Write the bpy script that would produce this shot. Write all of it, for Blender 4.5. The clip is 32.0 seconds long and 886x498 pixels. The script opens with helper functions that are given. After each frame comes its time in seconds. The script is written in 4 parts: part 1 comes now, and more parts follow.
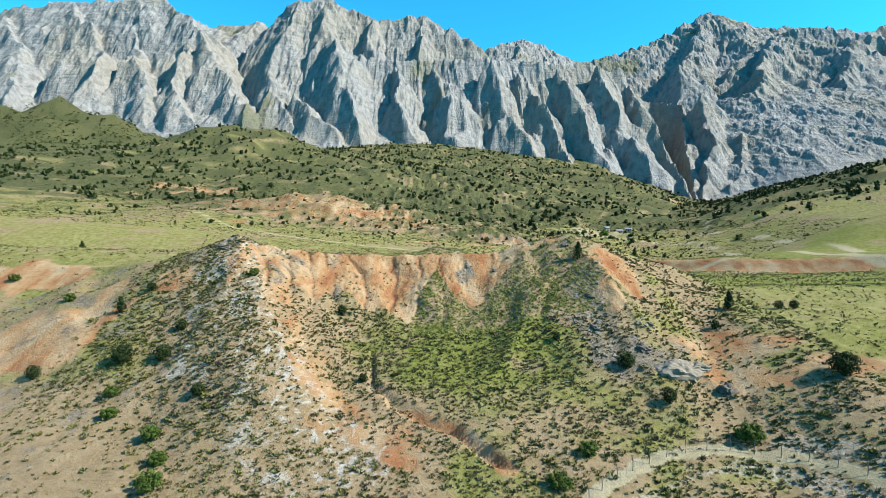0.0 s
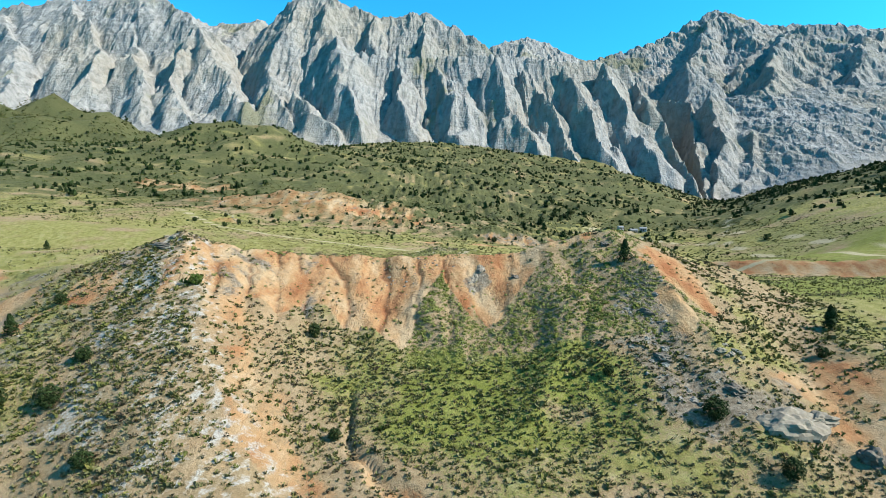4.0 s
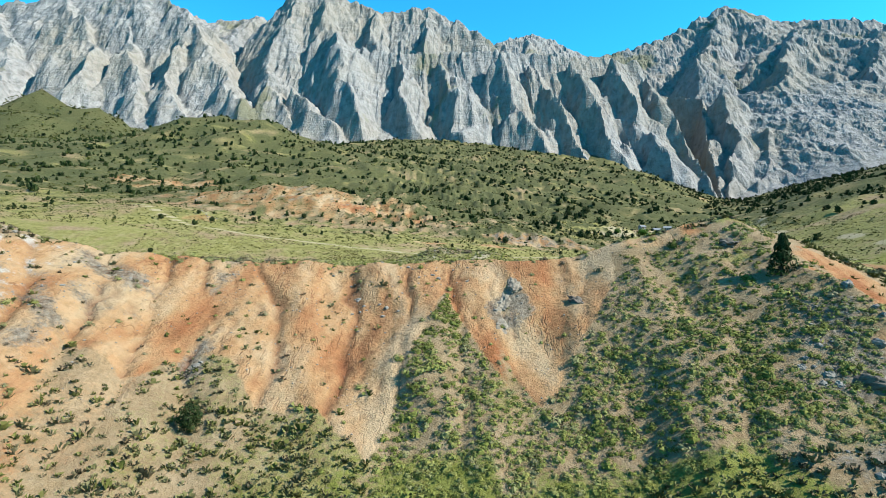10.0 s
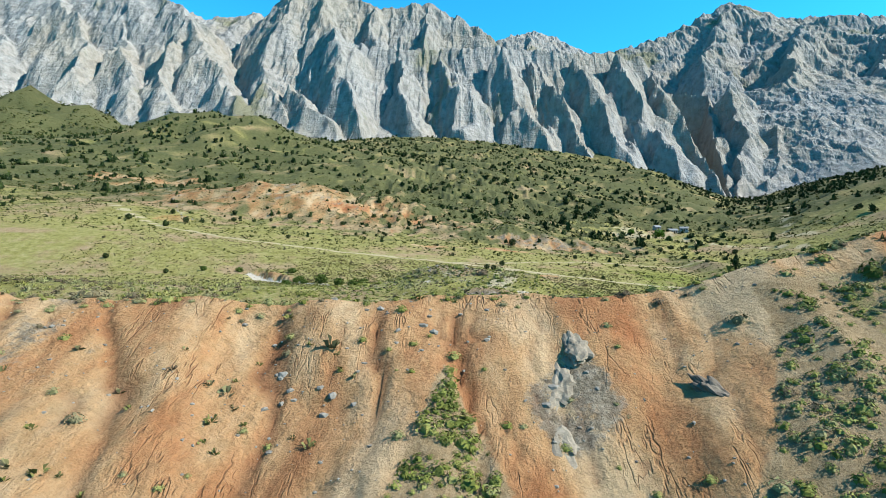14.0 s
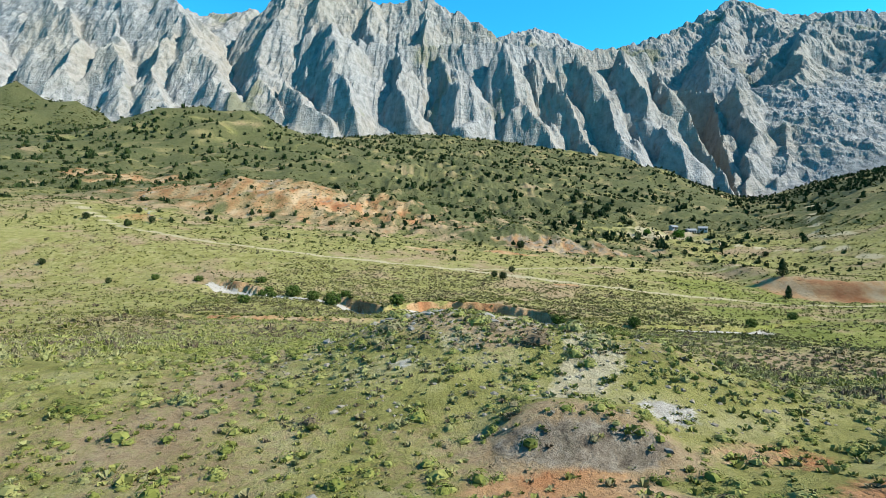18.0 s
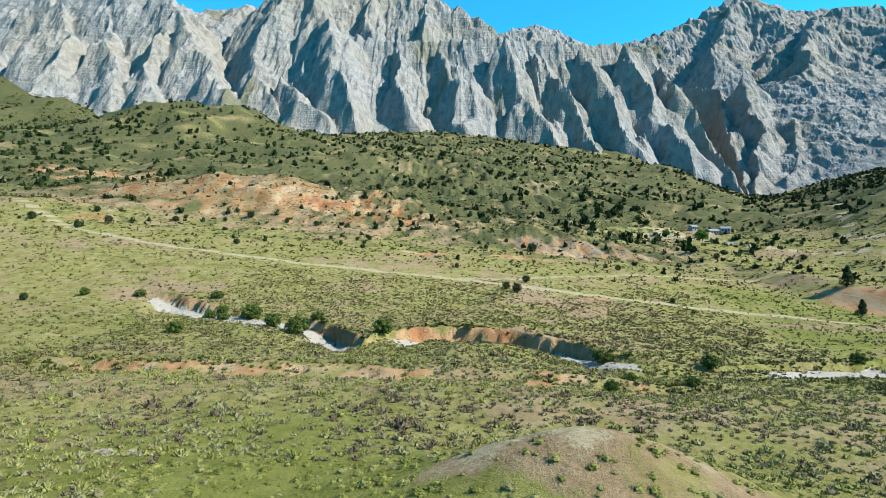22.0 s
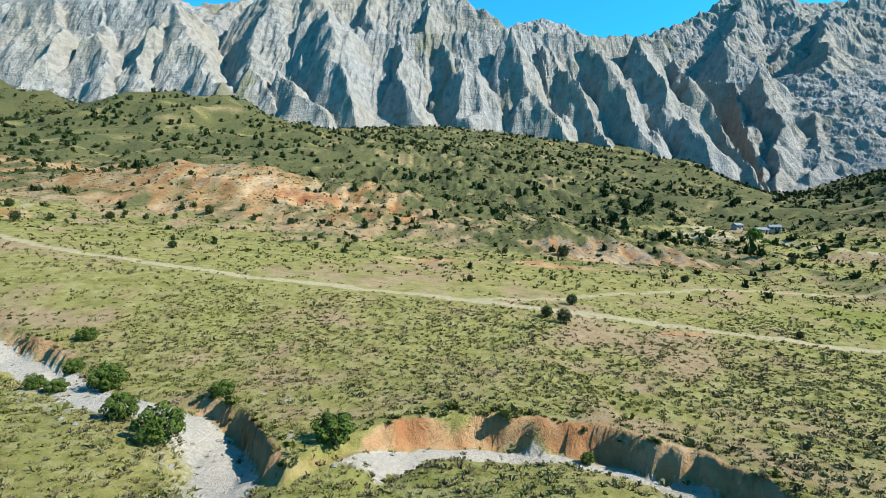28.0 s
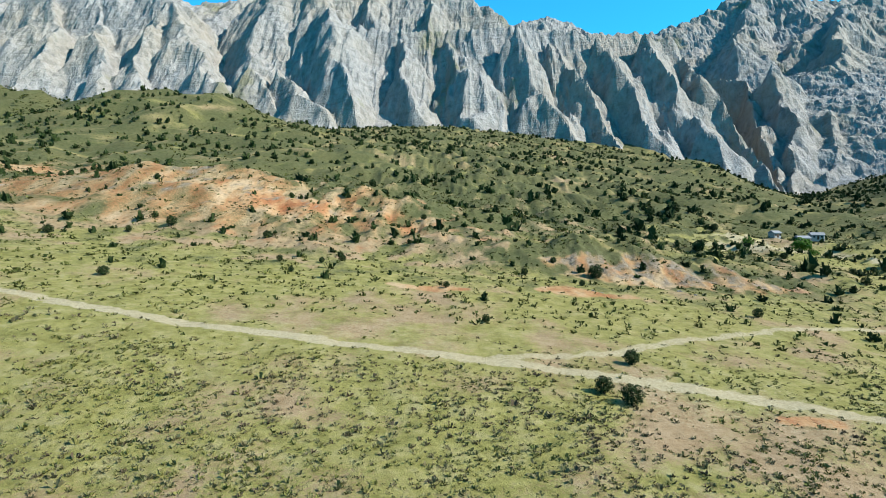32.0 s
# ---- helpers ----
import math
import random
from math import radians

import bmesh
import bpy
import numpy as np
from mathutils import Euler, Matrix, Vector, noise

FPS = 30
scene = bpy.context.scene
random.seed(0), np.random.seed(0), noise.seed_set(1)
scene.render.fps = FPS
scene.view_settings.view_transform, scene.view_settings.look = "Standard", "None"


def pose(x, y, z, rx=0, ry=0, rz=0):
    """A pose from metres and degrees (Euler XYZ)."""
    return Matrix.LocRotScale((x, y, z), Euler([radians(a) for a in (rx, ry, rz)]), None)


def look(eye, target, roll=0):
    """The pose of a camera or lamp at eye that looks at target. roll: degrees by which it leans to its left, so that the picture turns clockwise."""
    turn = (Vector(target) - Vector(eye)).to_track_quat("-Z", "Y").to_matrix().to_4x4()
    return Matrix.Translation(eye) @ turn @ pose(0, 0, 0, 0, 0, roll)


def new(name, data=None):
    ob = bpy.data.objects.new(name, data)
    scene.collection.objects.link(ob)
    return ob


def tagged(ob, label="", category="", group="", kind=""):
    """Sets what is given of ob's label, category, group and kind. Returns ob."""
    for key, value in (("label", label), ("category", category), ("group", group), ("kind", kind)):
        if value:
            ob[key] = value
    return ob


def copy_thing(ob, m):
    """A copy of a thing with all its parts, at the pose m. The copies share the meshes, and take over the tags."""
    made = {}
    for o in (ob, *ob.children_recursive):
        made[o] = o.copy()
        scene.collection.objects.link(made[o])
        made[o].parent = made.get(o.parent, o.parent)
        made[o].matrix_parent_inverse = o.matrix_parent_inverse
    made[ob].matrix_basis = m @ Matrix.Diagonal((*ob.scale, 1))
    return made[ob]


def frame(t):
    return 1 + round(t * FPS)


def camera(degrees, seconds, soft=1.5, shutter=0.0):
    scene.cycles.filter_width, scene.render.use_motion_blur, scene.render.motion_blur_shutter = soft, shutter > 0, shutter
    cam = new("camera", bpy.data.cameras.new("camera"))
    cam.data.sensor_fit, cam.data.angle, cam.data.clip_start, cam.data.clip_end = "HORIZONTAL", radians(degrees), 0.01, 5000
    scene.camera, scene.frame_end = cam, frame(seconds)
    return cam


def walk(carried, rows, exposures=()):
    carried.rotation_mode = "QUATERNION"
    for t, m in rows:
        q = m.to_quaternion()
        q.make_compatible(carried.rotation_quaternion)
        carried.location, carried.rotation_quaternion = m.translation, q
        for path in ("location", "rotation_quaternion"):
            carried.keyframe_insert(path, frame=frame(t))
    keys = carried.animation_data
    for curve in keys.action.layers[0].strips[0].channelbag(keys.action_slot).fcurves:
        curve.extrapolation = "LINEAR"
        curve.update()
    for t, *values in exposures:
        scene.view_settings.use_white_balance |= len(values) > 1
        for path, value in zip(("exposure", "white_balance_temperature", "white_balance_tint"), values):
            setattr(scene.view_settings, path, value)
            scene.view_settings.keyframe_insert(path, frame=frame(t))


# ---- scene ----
cam = camera(78.0, 32.0, soft=0.75)
PATH = [
    (0, (1.34, -1.16, 41.73), (-0.957, 98.795, 39.760), 0.30),
    (1, (1.02, 6.61, 41.66), (-1.416, 106.560, 39.743), 0.30),
    (2, (0.71, 14.37, 41.41), (-1.870, 114.321, 39.541), 0.30),
    (3, (0.39, 22.15, 41.09), (-2.318, 122.092, 39.270), 0.30),
    (4.5, (-0.08, 33.84, 40.76), (-2.975, 133.780, 38.994), 0.30),
    (6, (-0.53, 45.54, 40.46), (-3.610, 145.478, 38.759), 0.29),
    (7, (-0.82, 53.33, 40.20), (-4.012, 153.269, 38.560), 0.29),
    (8, (-1.11, 61.10, 40.00), (-4.391, 161.037, 38.415), 0.28),
    (9, (-1.38, 68.86, 39.97), (-4.741, 168.788, 38.421), 0.27),
    (10, (-1.64, 76.60, 40.14), (-5.063, 176.533, 38.624), 0.26),
    (11, (-1.89, 84.36, 40.48), (-5.358, 184.286, 38.979), 0.25),
    (12, (-2.14, 92.14, 40.89), (-5.631, 192.064, 39.387), 0.24),
    (13, (-2.38, 99.96, 41.30), (-5.889, 199.888, 39.778), 0.23),
    (14, (-2.62, 107.88, 41.64), (-6.140, 207.803, 40.076), 0.22),
    (15.5, (-3.00, 119.86, 41.87), (-6.517, 219.786, 40.287), 0.20),
    (17, (-3.39, 131.86, 42.14), (-6.909, 231.786, 40.549), 0.18),
    (18, (-3.68, 139.82, 42.50), (-7.183, 239.743, 40.921), 0.17),
    (19, (-3.98, 147.70, 42.90), (-7.470, 247.625, 41.340), 0.16),
    (20, (-4.30, 155.56, 43.27), (-7.782, 255.487, 41.717), 0.15),
    (21, (-4.65, 163.47, 43.59), (-8.129, 263.397, 42.001), 0.14),
    (22, (-5.03, 171.48, 43.79), (-8.523, 271.405, 42.144), 0.12),
    (23, (-5.43, 179.60, 43.89), (-8.971, 279.521, 42.168), 0.11),
    (24, (-5.85, 187.80, 43.96), (-9.477, 287.721, 42.177), 0.10),
    (25, (-6.29, 196.07, 44.05), (-10.030, 295.985, 42.250), 0.08),
    (26.5, (-6.99, 208.49, 44.14), (-10.919, 308.399, 42.362), 0.06),
    (28, (-7.71, 220.86, 44.54), (-11.851, 320.758, 42.792), 0.04),
    (29, (-8.20, 228.95, 45.26), (-12.488, 328.839, 43.529), 0.02),
    (30, (-8.68, 236.84, 46.31), (-13.132, 336.724, 44.624), 0.01),
    (31, (-9.17, 244.60, 47.67), (-13.779, 344.479, 46.020), -0.00),
    (32, (-9.66, 252.27, 49.25), (-14.423, 352.142, 47.650), -0.01),
]
walk(cam, [(t, look(eye, target, roll)) for t, eye, target, roll in PATH])

# ---- world, sun, exposure ----
SUN_EL, SUN_AZ = radians(40), radians(103)   # azimuth clockwise from +y
sun_dir = Vector((math.sin(SUN_AZ) * math.cos(SUN_EL), math.cos(SUN_AZ) * math.cos(SUN_EL), math.sin(SUN_EL)))
world = bpy.data.worlds.new("sky")
scene.world = world
world.use_nodes = True
wn = world.node_tree.nodes
wn.clear()
sky = wn.new("ShaderNodeTexSky")
sky.sky_type = "NISHITA"
sky.sun_disc = False
sky.sun_elevation, sky.sun_rotation = SUN_EL, SUN_AZ
sky.altitude = 0
sky.air_density, sky.dust_density, sky.ozone_density = 1.0, 0.3, 3.0
tint = wn.new("ShaderNodeMix")
tint.data_type, tint.blend_type = "RGBA", "MULTIPLY"
tint.inputs[0].default_value = 1.0
tint.inputs[7].default_value = (0.17, 1.3, 1.6, 1)     # deep mountain sky
bg = wn.new("ShaderNodeBackground")
bg.inputs["Strength"].default_value = 0.077
wo = wn.new("ShaderNodeOutputWorld")
world.node_tree.links.new(sky.outputs[0], tint.inputs[6])
world.node_tree.links.new(tint.outputs[2], bg.inputs[0])
world.node_tree.links.new(bg.outputs[0], wo.inputs[0])
sun = new("sun", bpy.data.lights.new("sun", "SUN"))
sun.data.energy, sun.data.angle, sun.data.color = 5.0, radians(0.5), (1.0, 0.955, 0.87)
sun.matrix_world = look(sun_dir * 500, (0, 0, 0))
scene.view_settings.exposure = 1.36


# ---- numeric noise on arrays ----
def hash2(ix, iy, seed):
    n = (ix.astype(np.int64) * 374761393 + iy.astype(np.int64) * 668265263 + seed * 1274126177) & 0xFFFFFFFF
    n = ((n ^ (n >> 13)) * 1274126177) & 0xFFFFFFFF
    return ((n ^ (n >> 16)) & 0xFFFF) / 65535.0


def vnoise(x, y, seed=0):
    """Gradient noise, about -0.7 to 0.7."""
    ix, iy = np.floor(x), np.floor(y)
    fx, fy = x - ix, y - iy
    u, v = fx * fx * fx * (fx * (fx * 6 - 15) + 10), fy * fy * fy * (fy * (fy * 6 - 15) + 10)

    def corner(ax, ay):
        a = hash2(ix + ax, iy + ay, seed) * 2 * np.pi
        return np.cos(a) * (fx - ax) + np.sin(a) * (fy - ay)
    lo = corner(0, 0) * (1 - u) + corner(1, 0) * u
    hi = corner(0, 1) * (1 - u) + corner(1, 1) * u
    return lo * (1 - v) + hi * v


def fbm(x, y, octaves=4, seed=0, gain=0.5, ridged=False):
    total, amp, f = 0 * x, 1.0, 1.0
    for k in range(octaves):
        n = vnoise(x * f + 17.3 * k, y * f - 9.1 * k, seed + k)
        total = total + amp * ((0.45 - 2 * np.abs(n)) if ridged else n)
        amp, f = amp * gain, f * 2.03
    return total


def step(a, b, x):
    t = np.clip((x - a) / (b - a), 0, 1)
    return t * t * (3 - 2 * t)


def smax(a, b, k):
    h = np.clip(0.5 + 0.5 * (a - b) / k, 0, 1)
    return b + (a - b) * h + k * h * (1 - h)


def crest(x, y, line, front, back, sharp=False):
    """Height of a ridge along a polyline of (x, y, z): it falls by the slope front on the right of its way and back on the left."""
    best = np.full(np.shape(x), -1e6)
    for k, ((x0, y0, z0), (x1, y1, z1)) in enumerate(zip(line, line[1:])):
        dx, dy = x1 - x0, y1 - y0
        n = math.hypot(dx, dy)
        along = ((x - x0) * dx + (y - y0) * dy) / n
        s = np.clip(along / n, 0, 1)
        side = (dx * (y - y0) - dy * (x - x0)) / n
        slope = np.where(side > 0, back, front)
        ends = np.where((along < 0) & (k == 0) | (along > n) & (k == len(line) - 2), 1.0, np.maximum(slope, 0.85))
        over = np.abs(along - s * n)
        fall = np.abs(slope * side) + over * max(front, back, 0.9) if sharp else np.hypot(slope * side, ends * over)
        best = np.maximum(best, z0 + s * (z1 - z0) - fall)
    return best


# ---- the lie of the land ----
RIM_L = [(-190, 160, 34), (-130, 152, 32.5), (-95, 142, 33.5), (-76, 138, 35.8), (-64, 135.5, 38.4), (-53, 134, 42)]
RIM_C = [(-53, 134, 42), (-46, 138.5, 39.2), (-38, 143.5, 37.8), (-25, 147.5, 37.1), (-10, 148.5, 37.1), (2, 149, 37.8), (12, 148, 38.8)]
RIM_R = [(12, 148, 38.8), (20, 147.5, 40.4), (28, 148, 42.6), (33, 148.5, 43.6), (40, 145, 39.5), (52, 137, 32)]
RIM = RIM_L[:-1] + RIM_C[:-1] + RIM_R
SPUR_L = [(-53, 134, 42.2), (-50, 125, 36.2), (-46, 116, 30.6), (-40, 105, 23.8), (-31, 94, 16.5), (-14, 78, 7)]
SPUR_R = [(33, 148.5, 43.4), (32.5, 138, 39.2), (35, 129, 35.8), (37.5, 120, 30.4), (40.5, 112, 24.6), (44.5, 104, 18.8), (50, 94, 15)]
VEE = [(9.5, 143), (7.5, 135), (6, 126), (6, 118)]
WASH = [(-17, 144), (-13, 136), (-10.5, 127), (-6, 119)]
SPUR_FAR_L = [(-95, 142, 33), (-90, 124, 27.5), (-80, 114, 24), (-72, 104, 19.5)]
SPUR_MID = [(-4, 147, 35.2), (-4.2, 142, 32.2), (-2, 132, 27.4), (1, 118, 22.0)]
STREAM_X = [-160, -100, -80, -72, -66, -62, -57, -52, -46, -40, -35, -31.5, -28.5, -26, -23.5, -21.5, -19.5, -17, -14.6, -11, -5, 1, 6, 9.7, 13, 17, 24, 32, 42, 50, 58, 85, 110, 150]
STREAM_Y = [345, 318, 299, 294, 291.5, 289, 285, 280, 275.5, 273.5, 272.5, 270.5, 266.5, 262, 258.5, 256.5, 255.5, 262, 266.5, 269.2, 270.6, 270.2, 268, 265.5, 259, 254.5, 251, 250.5, 255, 258, 260.5, 275, 310, 400]
VALLEY_Y = [200, 270, 328, 400, 540, 850, 1200, 1500]
VALLEY_X = [30, 75, 108, 125, 160, 340, 523, 620]
VALLEY_Z = [20, 20, 23, 29, 43, 84, 122, 160]
BLUFF_X = [60, 96, 108, 140, 188, 240, 320]
BLUFF_Y = [420, 350, 330, 290, 237, 190, 130]
GULLY = [(-16, 112), (-14.2, 103), (-12.8, 97), (-10, 93), (-4, 89.2), (1, 86.2), (5.3, 82.1), (9, 77)]
# hills of the piedmont: centre, height, half widths
HILLS = ((-4.5, 167.5, 3.5, 6.5, 6), (4, 164, 1.4, 5, 5), (2, 199, 3.3, 9, 6), (-335, 830, 44, 125, 95), (-850, 1105, 112, 260, 150), (-140, 462, 13, 70, 34), (-60, 470, 9, 70, 30), (-190, 395, 5, 45, 22), (30, 425, 6, 50, 17), (300, 1010, 20, 70, 120),
         (320, 1300, 22, 45, 45), (190, 640, 9, 80, 60), (-100, 700, 9, 120, 60), (520, 640, 14, 120, 60), (800, 980, 8, 160, 160))


def stream_y(x):
    return np.interp(x, STREAM_X, STREAM_Y)


def stream_cut(x):
    """Height of the far bank over the bed, in metres."""
    return np.interp(x, [-120, -84, -78, -72, -60, -55.5, -40, -36, -31, -26, -21, -17, -13, -8, 6, 14, 18, 24, 32, 48, 58, 75, 100], [0.3, 0.4, 0.9, 2.4, 2.6, 0.5, 0.4, 1.1, 2.7, 3.0, 1.2, 1.2, 2.3, 3.0, 3.0, 2.8, 1.3, 0.5, 0.7, 1.15, 1.15, 0.6, 0.2])


def off_line(x, y, line):
    best = np.full(np.shape(x), 1e6)
    for (x0, y0), (x1, y1) in zip(line, line[1:]):
        dx, dy = x1 - x0, y1 - y0
        s = np.clip(((x - x0) * dx + (y - y0) * dy) / (dx * dx + dy * dy), 0, 1)
        best = np.minimum(best, np.hypot(x - x0 - s * dx, y - y0 - s * dy))
    return best


def stream_side(x, y):
    """Distance from the middle of the bed, positive towards the far bank."""
    d = off_line(x, y, list(zip(STREAM_X, STREAM_Y)))
    return np.where(y > stream_y(x), d, -d)


def rill_lines(x, y):
    """Erosion lines down the scarp: the deep ones, the fine ones and the rounded lobes between."""
    fl = x + 0.35 * (y - 135) * step(-8, -22, x) - 0.12 * (y - 135) * step(0, 10, x)
    m = 1.5 * vnoise(x / 6, y / 8, 21) + 0.7 * vnoise(x / 2.2, y / 3, 22) + 3.2 * vnoise(x / 13, y / 50, 23)
    u = (fl + m + 5.0 * vnoise(x / 22, y / 70, 27)) / 6.4
    q = np.abs(u - np.floor(u) - 0.5)
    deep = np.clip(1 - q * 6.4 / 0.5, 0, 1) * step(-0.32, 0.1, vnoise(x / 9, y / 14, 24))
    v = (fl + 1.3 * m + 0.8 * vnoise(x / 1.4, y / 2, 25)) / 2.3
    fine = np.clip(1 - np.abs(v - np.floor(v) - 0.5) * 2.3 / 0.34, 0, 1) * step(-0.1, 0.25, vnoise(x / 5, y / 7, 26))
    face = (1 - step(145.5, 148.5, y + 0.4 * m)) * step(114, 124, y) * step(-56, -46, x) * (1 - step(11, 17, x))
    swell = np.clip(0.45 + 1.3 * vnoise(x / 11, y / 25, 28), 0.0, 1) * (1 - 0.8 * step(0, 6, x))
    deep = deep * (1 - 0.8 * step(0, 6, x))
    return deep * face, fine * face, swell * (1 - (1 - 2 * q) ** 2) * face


def face_bumps(x, y):
    return fbm(x / 5, y / 9, 4, 29) * (1 - step(146, 149, y)) * step(112, 124, y) * step(-56, -46, x) * (1 - step(24, 34, x))


def far_h(x, y):
    ax, az = np.interp(y, VALLEY_Y, VALLEY_X), np.interp(y, VALLEY_Y, VALLEY_Z)
    d = ax - x
    amp, reach = np.interp(y, [345, 690, 1250], [82, 110, 162]), np.interp(y, [345, 690, 1250], [900, 640, 400])
    h = az + np.where(d > 0, amp * (1 - np.exp(-np.maximum(d, 0) / reach)), -0.21 * d * step(0, 150, -d))
    h = h - 62 * step(560, 1150, d) * step(700, 1150, y)
    return h


def ground_h(x, y):
    low = np.interp(y, [0, 60, 82, 105, 122, 140, 160], [0, 4, 10, 17, 23, 29, 33]) + 6 * step(45, 68, x) * (1 - step(100, 140, y))
    mid = np.interp(x, [-300, -150, -60, 0, 30, 63, 107, 168, 260], [35, 32, 30.5, 29.5, 27.3, 25.2, 26, 28, 40]) - 2.0 * step(215, 250, y) * (1 - step(285, 335, y)) + 2 * step(30, 60, x) * (1 - step(190, 260, y)) + 7.6 * (1 - step(152, 215, y)) * (1 - step(20, 50, x))
    h = low + (mid - low) * step(128, 168, y)
    h = h + (far_h(x, y) - h) * step(280, 335, y)
    wob = 2.0 * fbm(x / 9, y / 9, 3, 5)
    px, py = x + 0.5 * wob, y + 0.5 * wob
    ridges = smax(crest(px, py, RIM_C, 0.5, 0.3), np.maximum(crest(px, py, RIM_L, 0.72, 0.3), crest(px, py, RIM_R, 0.52, 0.34)), 0.8)
    ridges = ridges - 1.5 * (1 - step(0, 11, off_line(x + 0.5 * wob, y, VEE))) - 1.5 * (1 - step(0.5, 6, off_line(x + wob, y, WASH)))
    deep, fine, lobe = rill_lines(x, y)
    ridges = ridges + 0.9 * lobe - 0.55 * deep - 0.2 * fine + 0.5 * face_bumps(x, y)
    for line, a, b in ((SPUR_L, 0.42, 0.52), (SPUR_R, 0.58, 0.36), (SPUR_FAR_L, 0.5, 0.3), (SPUR_MID, 0.62, 0.62)):
        ridges = smax(ridges, crest(x + wob, y + 0.3 * wob, line, a, b), 1.2)
    h = smax(h, ridges, 1.4)
    for cx, cy, hh, rx, ry in HILLS:
        h = h + hh * np.exp(-((x - cx) / rx) ** 2 - ((y - cy) / ry) ** 2) * (1 + 0.5 * fbm(x / 60 + cx, y / 60, 3, 31))
    # small eroded bank behind the brow
    bank = np.exp(-((x + 0.1) / 2.5) ** 4) * step(154.5, 156.2, y + 0.5 * vnoise(x / 1.6, y / 1.6, 33)) * (1 - step(156.3, 160, y))
    h = h + 1.25 * bank * (1 + 0.3 * vnoise(x / 2.4, y / 2.4, 34))
    # erosion gully in the bowl
    g = off_line(x + 0.8 * wob, y, GULLY)
    h = h - (1.0 + 0.9 * (1 - step(88, 95, y))) * (1 - step(0.2, 1.0 + 1.0 * (1 - step(88, 95, y)), g)) * step(76, 80, y) * (1 - step(107, 112, y))
    # the stream bed and its cut bank
    near = (y > 235) & (y < 365) & (np.abs(x) < 165)
    if np.any(near):
        sx, sy = x[near], y[near]
        d = stream_side(sx, sy) + 0.9 * fbm(sx / 4.5, sy / 4.5, 4, 12)
        cut = stream_cut(sx) * (1 + 0.25 * fbm(sx / 9, sy / 30, 2, 15))
        far_bank = 1 - step(2.45, 3.2, d + 1.1 * fbm(sx / 7.5, sy / 7.5, 3, 17))
        near_bank = 0.55 * step(-4.6, -2.0, d) + 0.45 * step(-15, -3.5, d)
        low_cut = np.zeros(np.shape(x))
        low_cut[near] = cut * (np.where(d > 0, far_bank, near_bank) + 1.3 * (d > 0) * far_bank * (1 - far_bank) * fbm(sx / 1.4, sy / 1.4, 3, 18))
        h = h - low_cut
    # a low terrace edge
    h = h - 1.0 * step(0, 2.2, 238 - y + 4 * fbm(x / 20, y / 20, 2, 14) + 0.8 * fbm(x / 3, y / 3, 2, 19)) * step(222, 236, y) * step(-70, -45, x) * (1 - step(15, 30, x))
    # red bluff beside the valley road
    bl = 0.68 * (y - np.interp(x, BLUFF_X, BLUFF_Y)) + 1.8 * fbm(x / 18, y / 18, 3, 16)
    h = h + 6.0 * step(0, 13, bl) * (1 - step(25, 70, bl)) * step(100, 116, x) * (1 - step(230, 300, x))
    rough = step(330, 650, y)
    h = h + 0.5 * fbm(x / 12, y / 12, 3, 3) + 0.10 * fbm(x / 1.7, y / 1.7, 2, 4) + rough * (8 * fbm(x / 60 + 0.4 * y / 60, y / 90, 4, 7, ridged=True)) + 2.6 * step(385, 430, y) * (1 - step(700, 900, y)) * fbm(x / 22, y / 26, 4, 6, ridged=True) + 1.1 * step(375, 410, y) * (1 - step(520, 640, y)) * fbm(x / 7, y / 9, 3, 8)
    return h


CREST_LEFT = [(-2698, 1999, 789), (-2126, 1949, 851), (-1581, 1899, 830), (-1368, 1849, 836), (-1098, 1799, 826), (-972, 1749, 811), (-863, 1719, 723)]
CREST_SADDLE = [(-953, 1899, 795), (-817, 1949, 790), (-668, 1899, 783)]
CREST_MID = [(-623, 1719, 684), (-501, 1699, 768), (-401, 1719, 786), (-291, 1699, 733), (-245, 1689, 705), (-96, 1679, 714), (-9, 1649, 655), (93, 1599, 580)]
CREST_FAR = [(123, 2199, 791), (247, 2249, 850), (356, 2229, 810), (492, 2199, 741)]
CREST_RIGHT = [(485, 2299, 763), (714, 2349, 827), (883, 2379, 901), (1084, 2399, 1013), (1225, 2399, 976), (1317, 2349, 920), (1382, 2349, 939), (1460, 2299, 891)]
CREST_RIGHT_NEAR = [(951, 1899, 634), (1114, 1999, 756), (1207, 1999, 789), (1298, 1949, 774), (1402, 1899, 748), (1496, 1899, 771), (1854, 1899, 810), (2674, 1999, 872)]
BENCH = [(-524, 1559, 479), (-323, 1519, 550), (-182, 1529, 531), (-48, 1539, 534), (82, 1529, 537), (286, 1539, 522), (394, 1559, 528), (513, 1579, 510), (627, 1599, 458)]
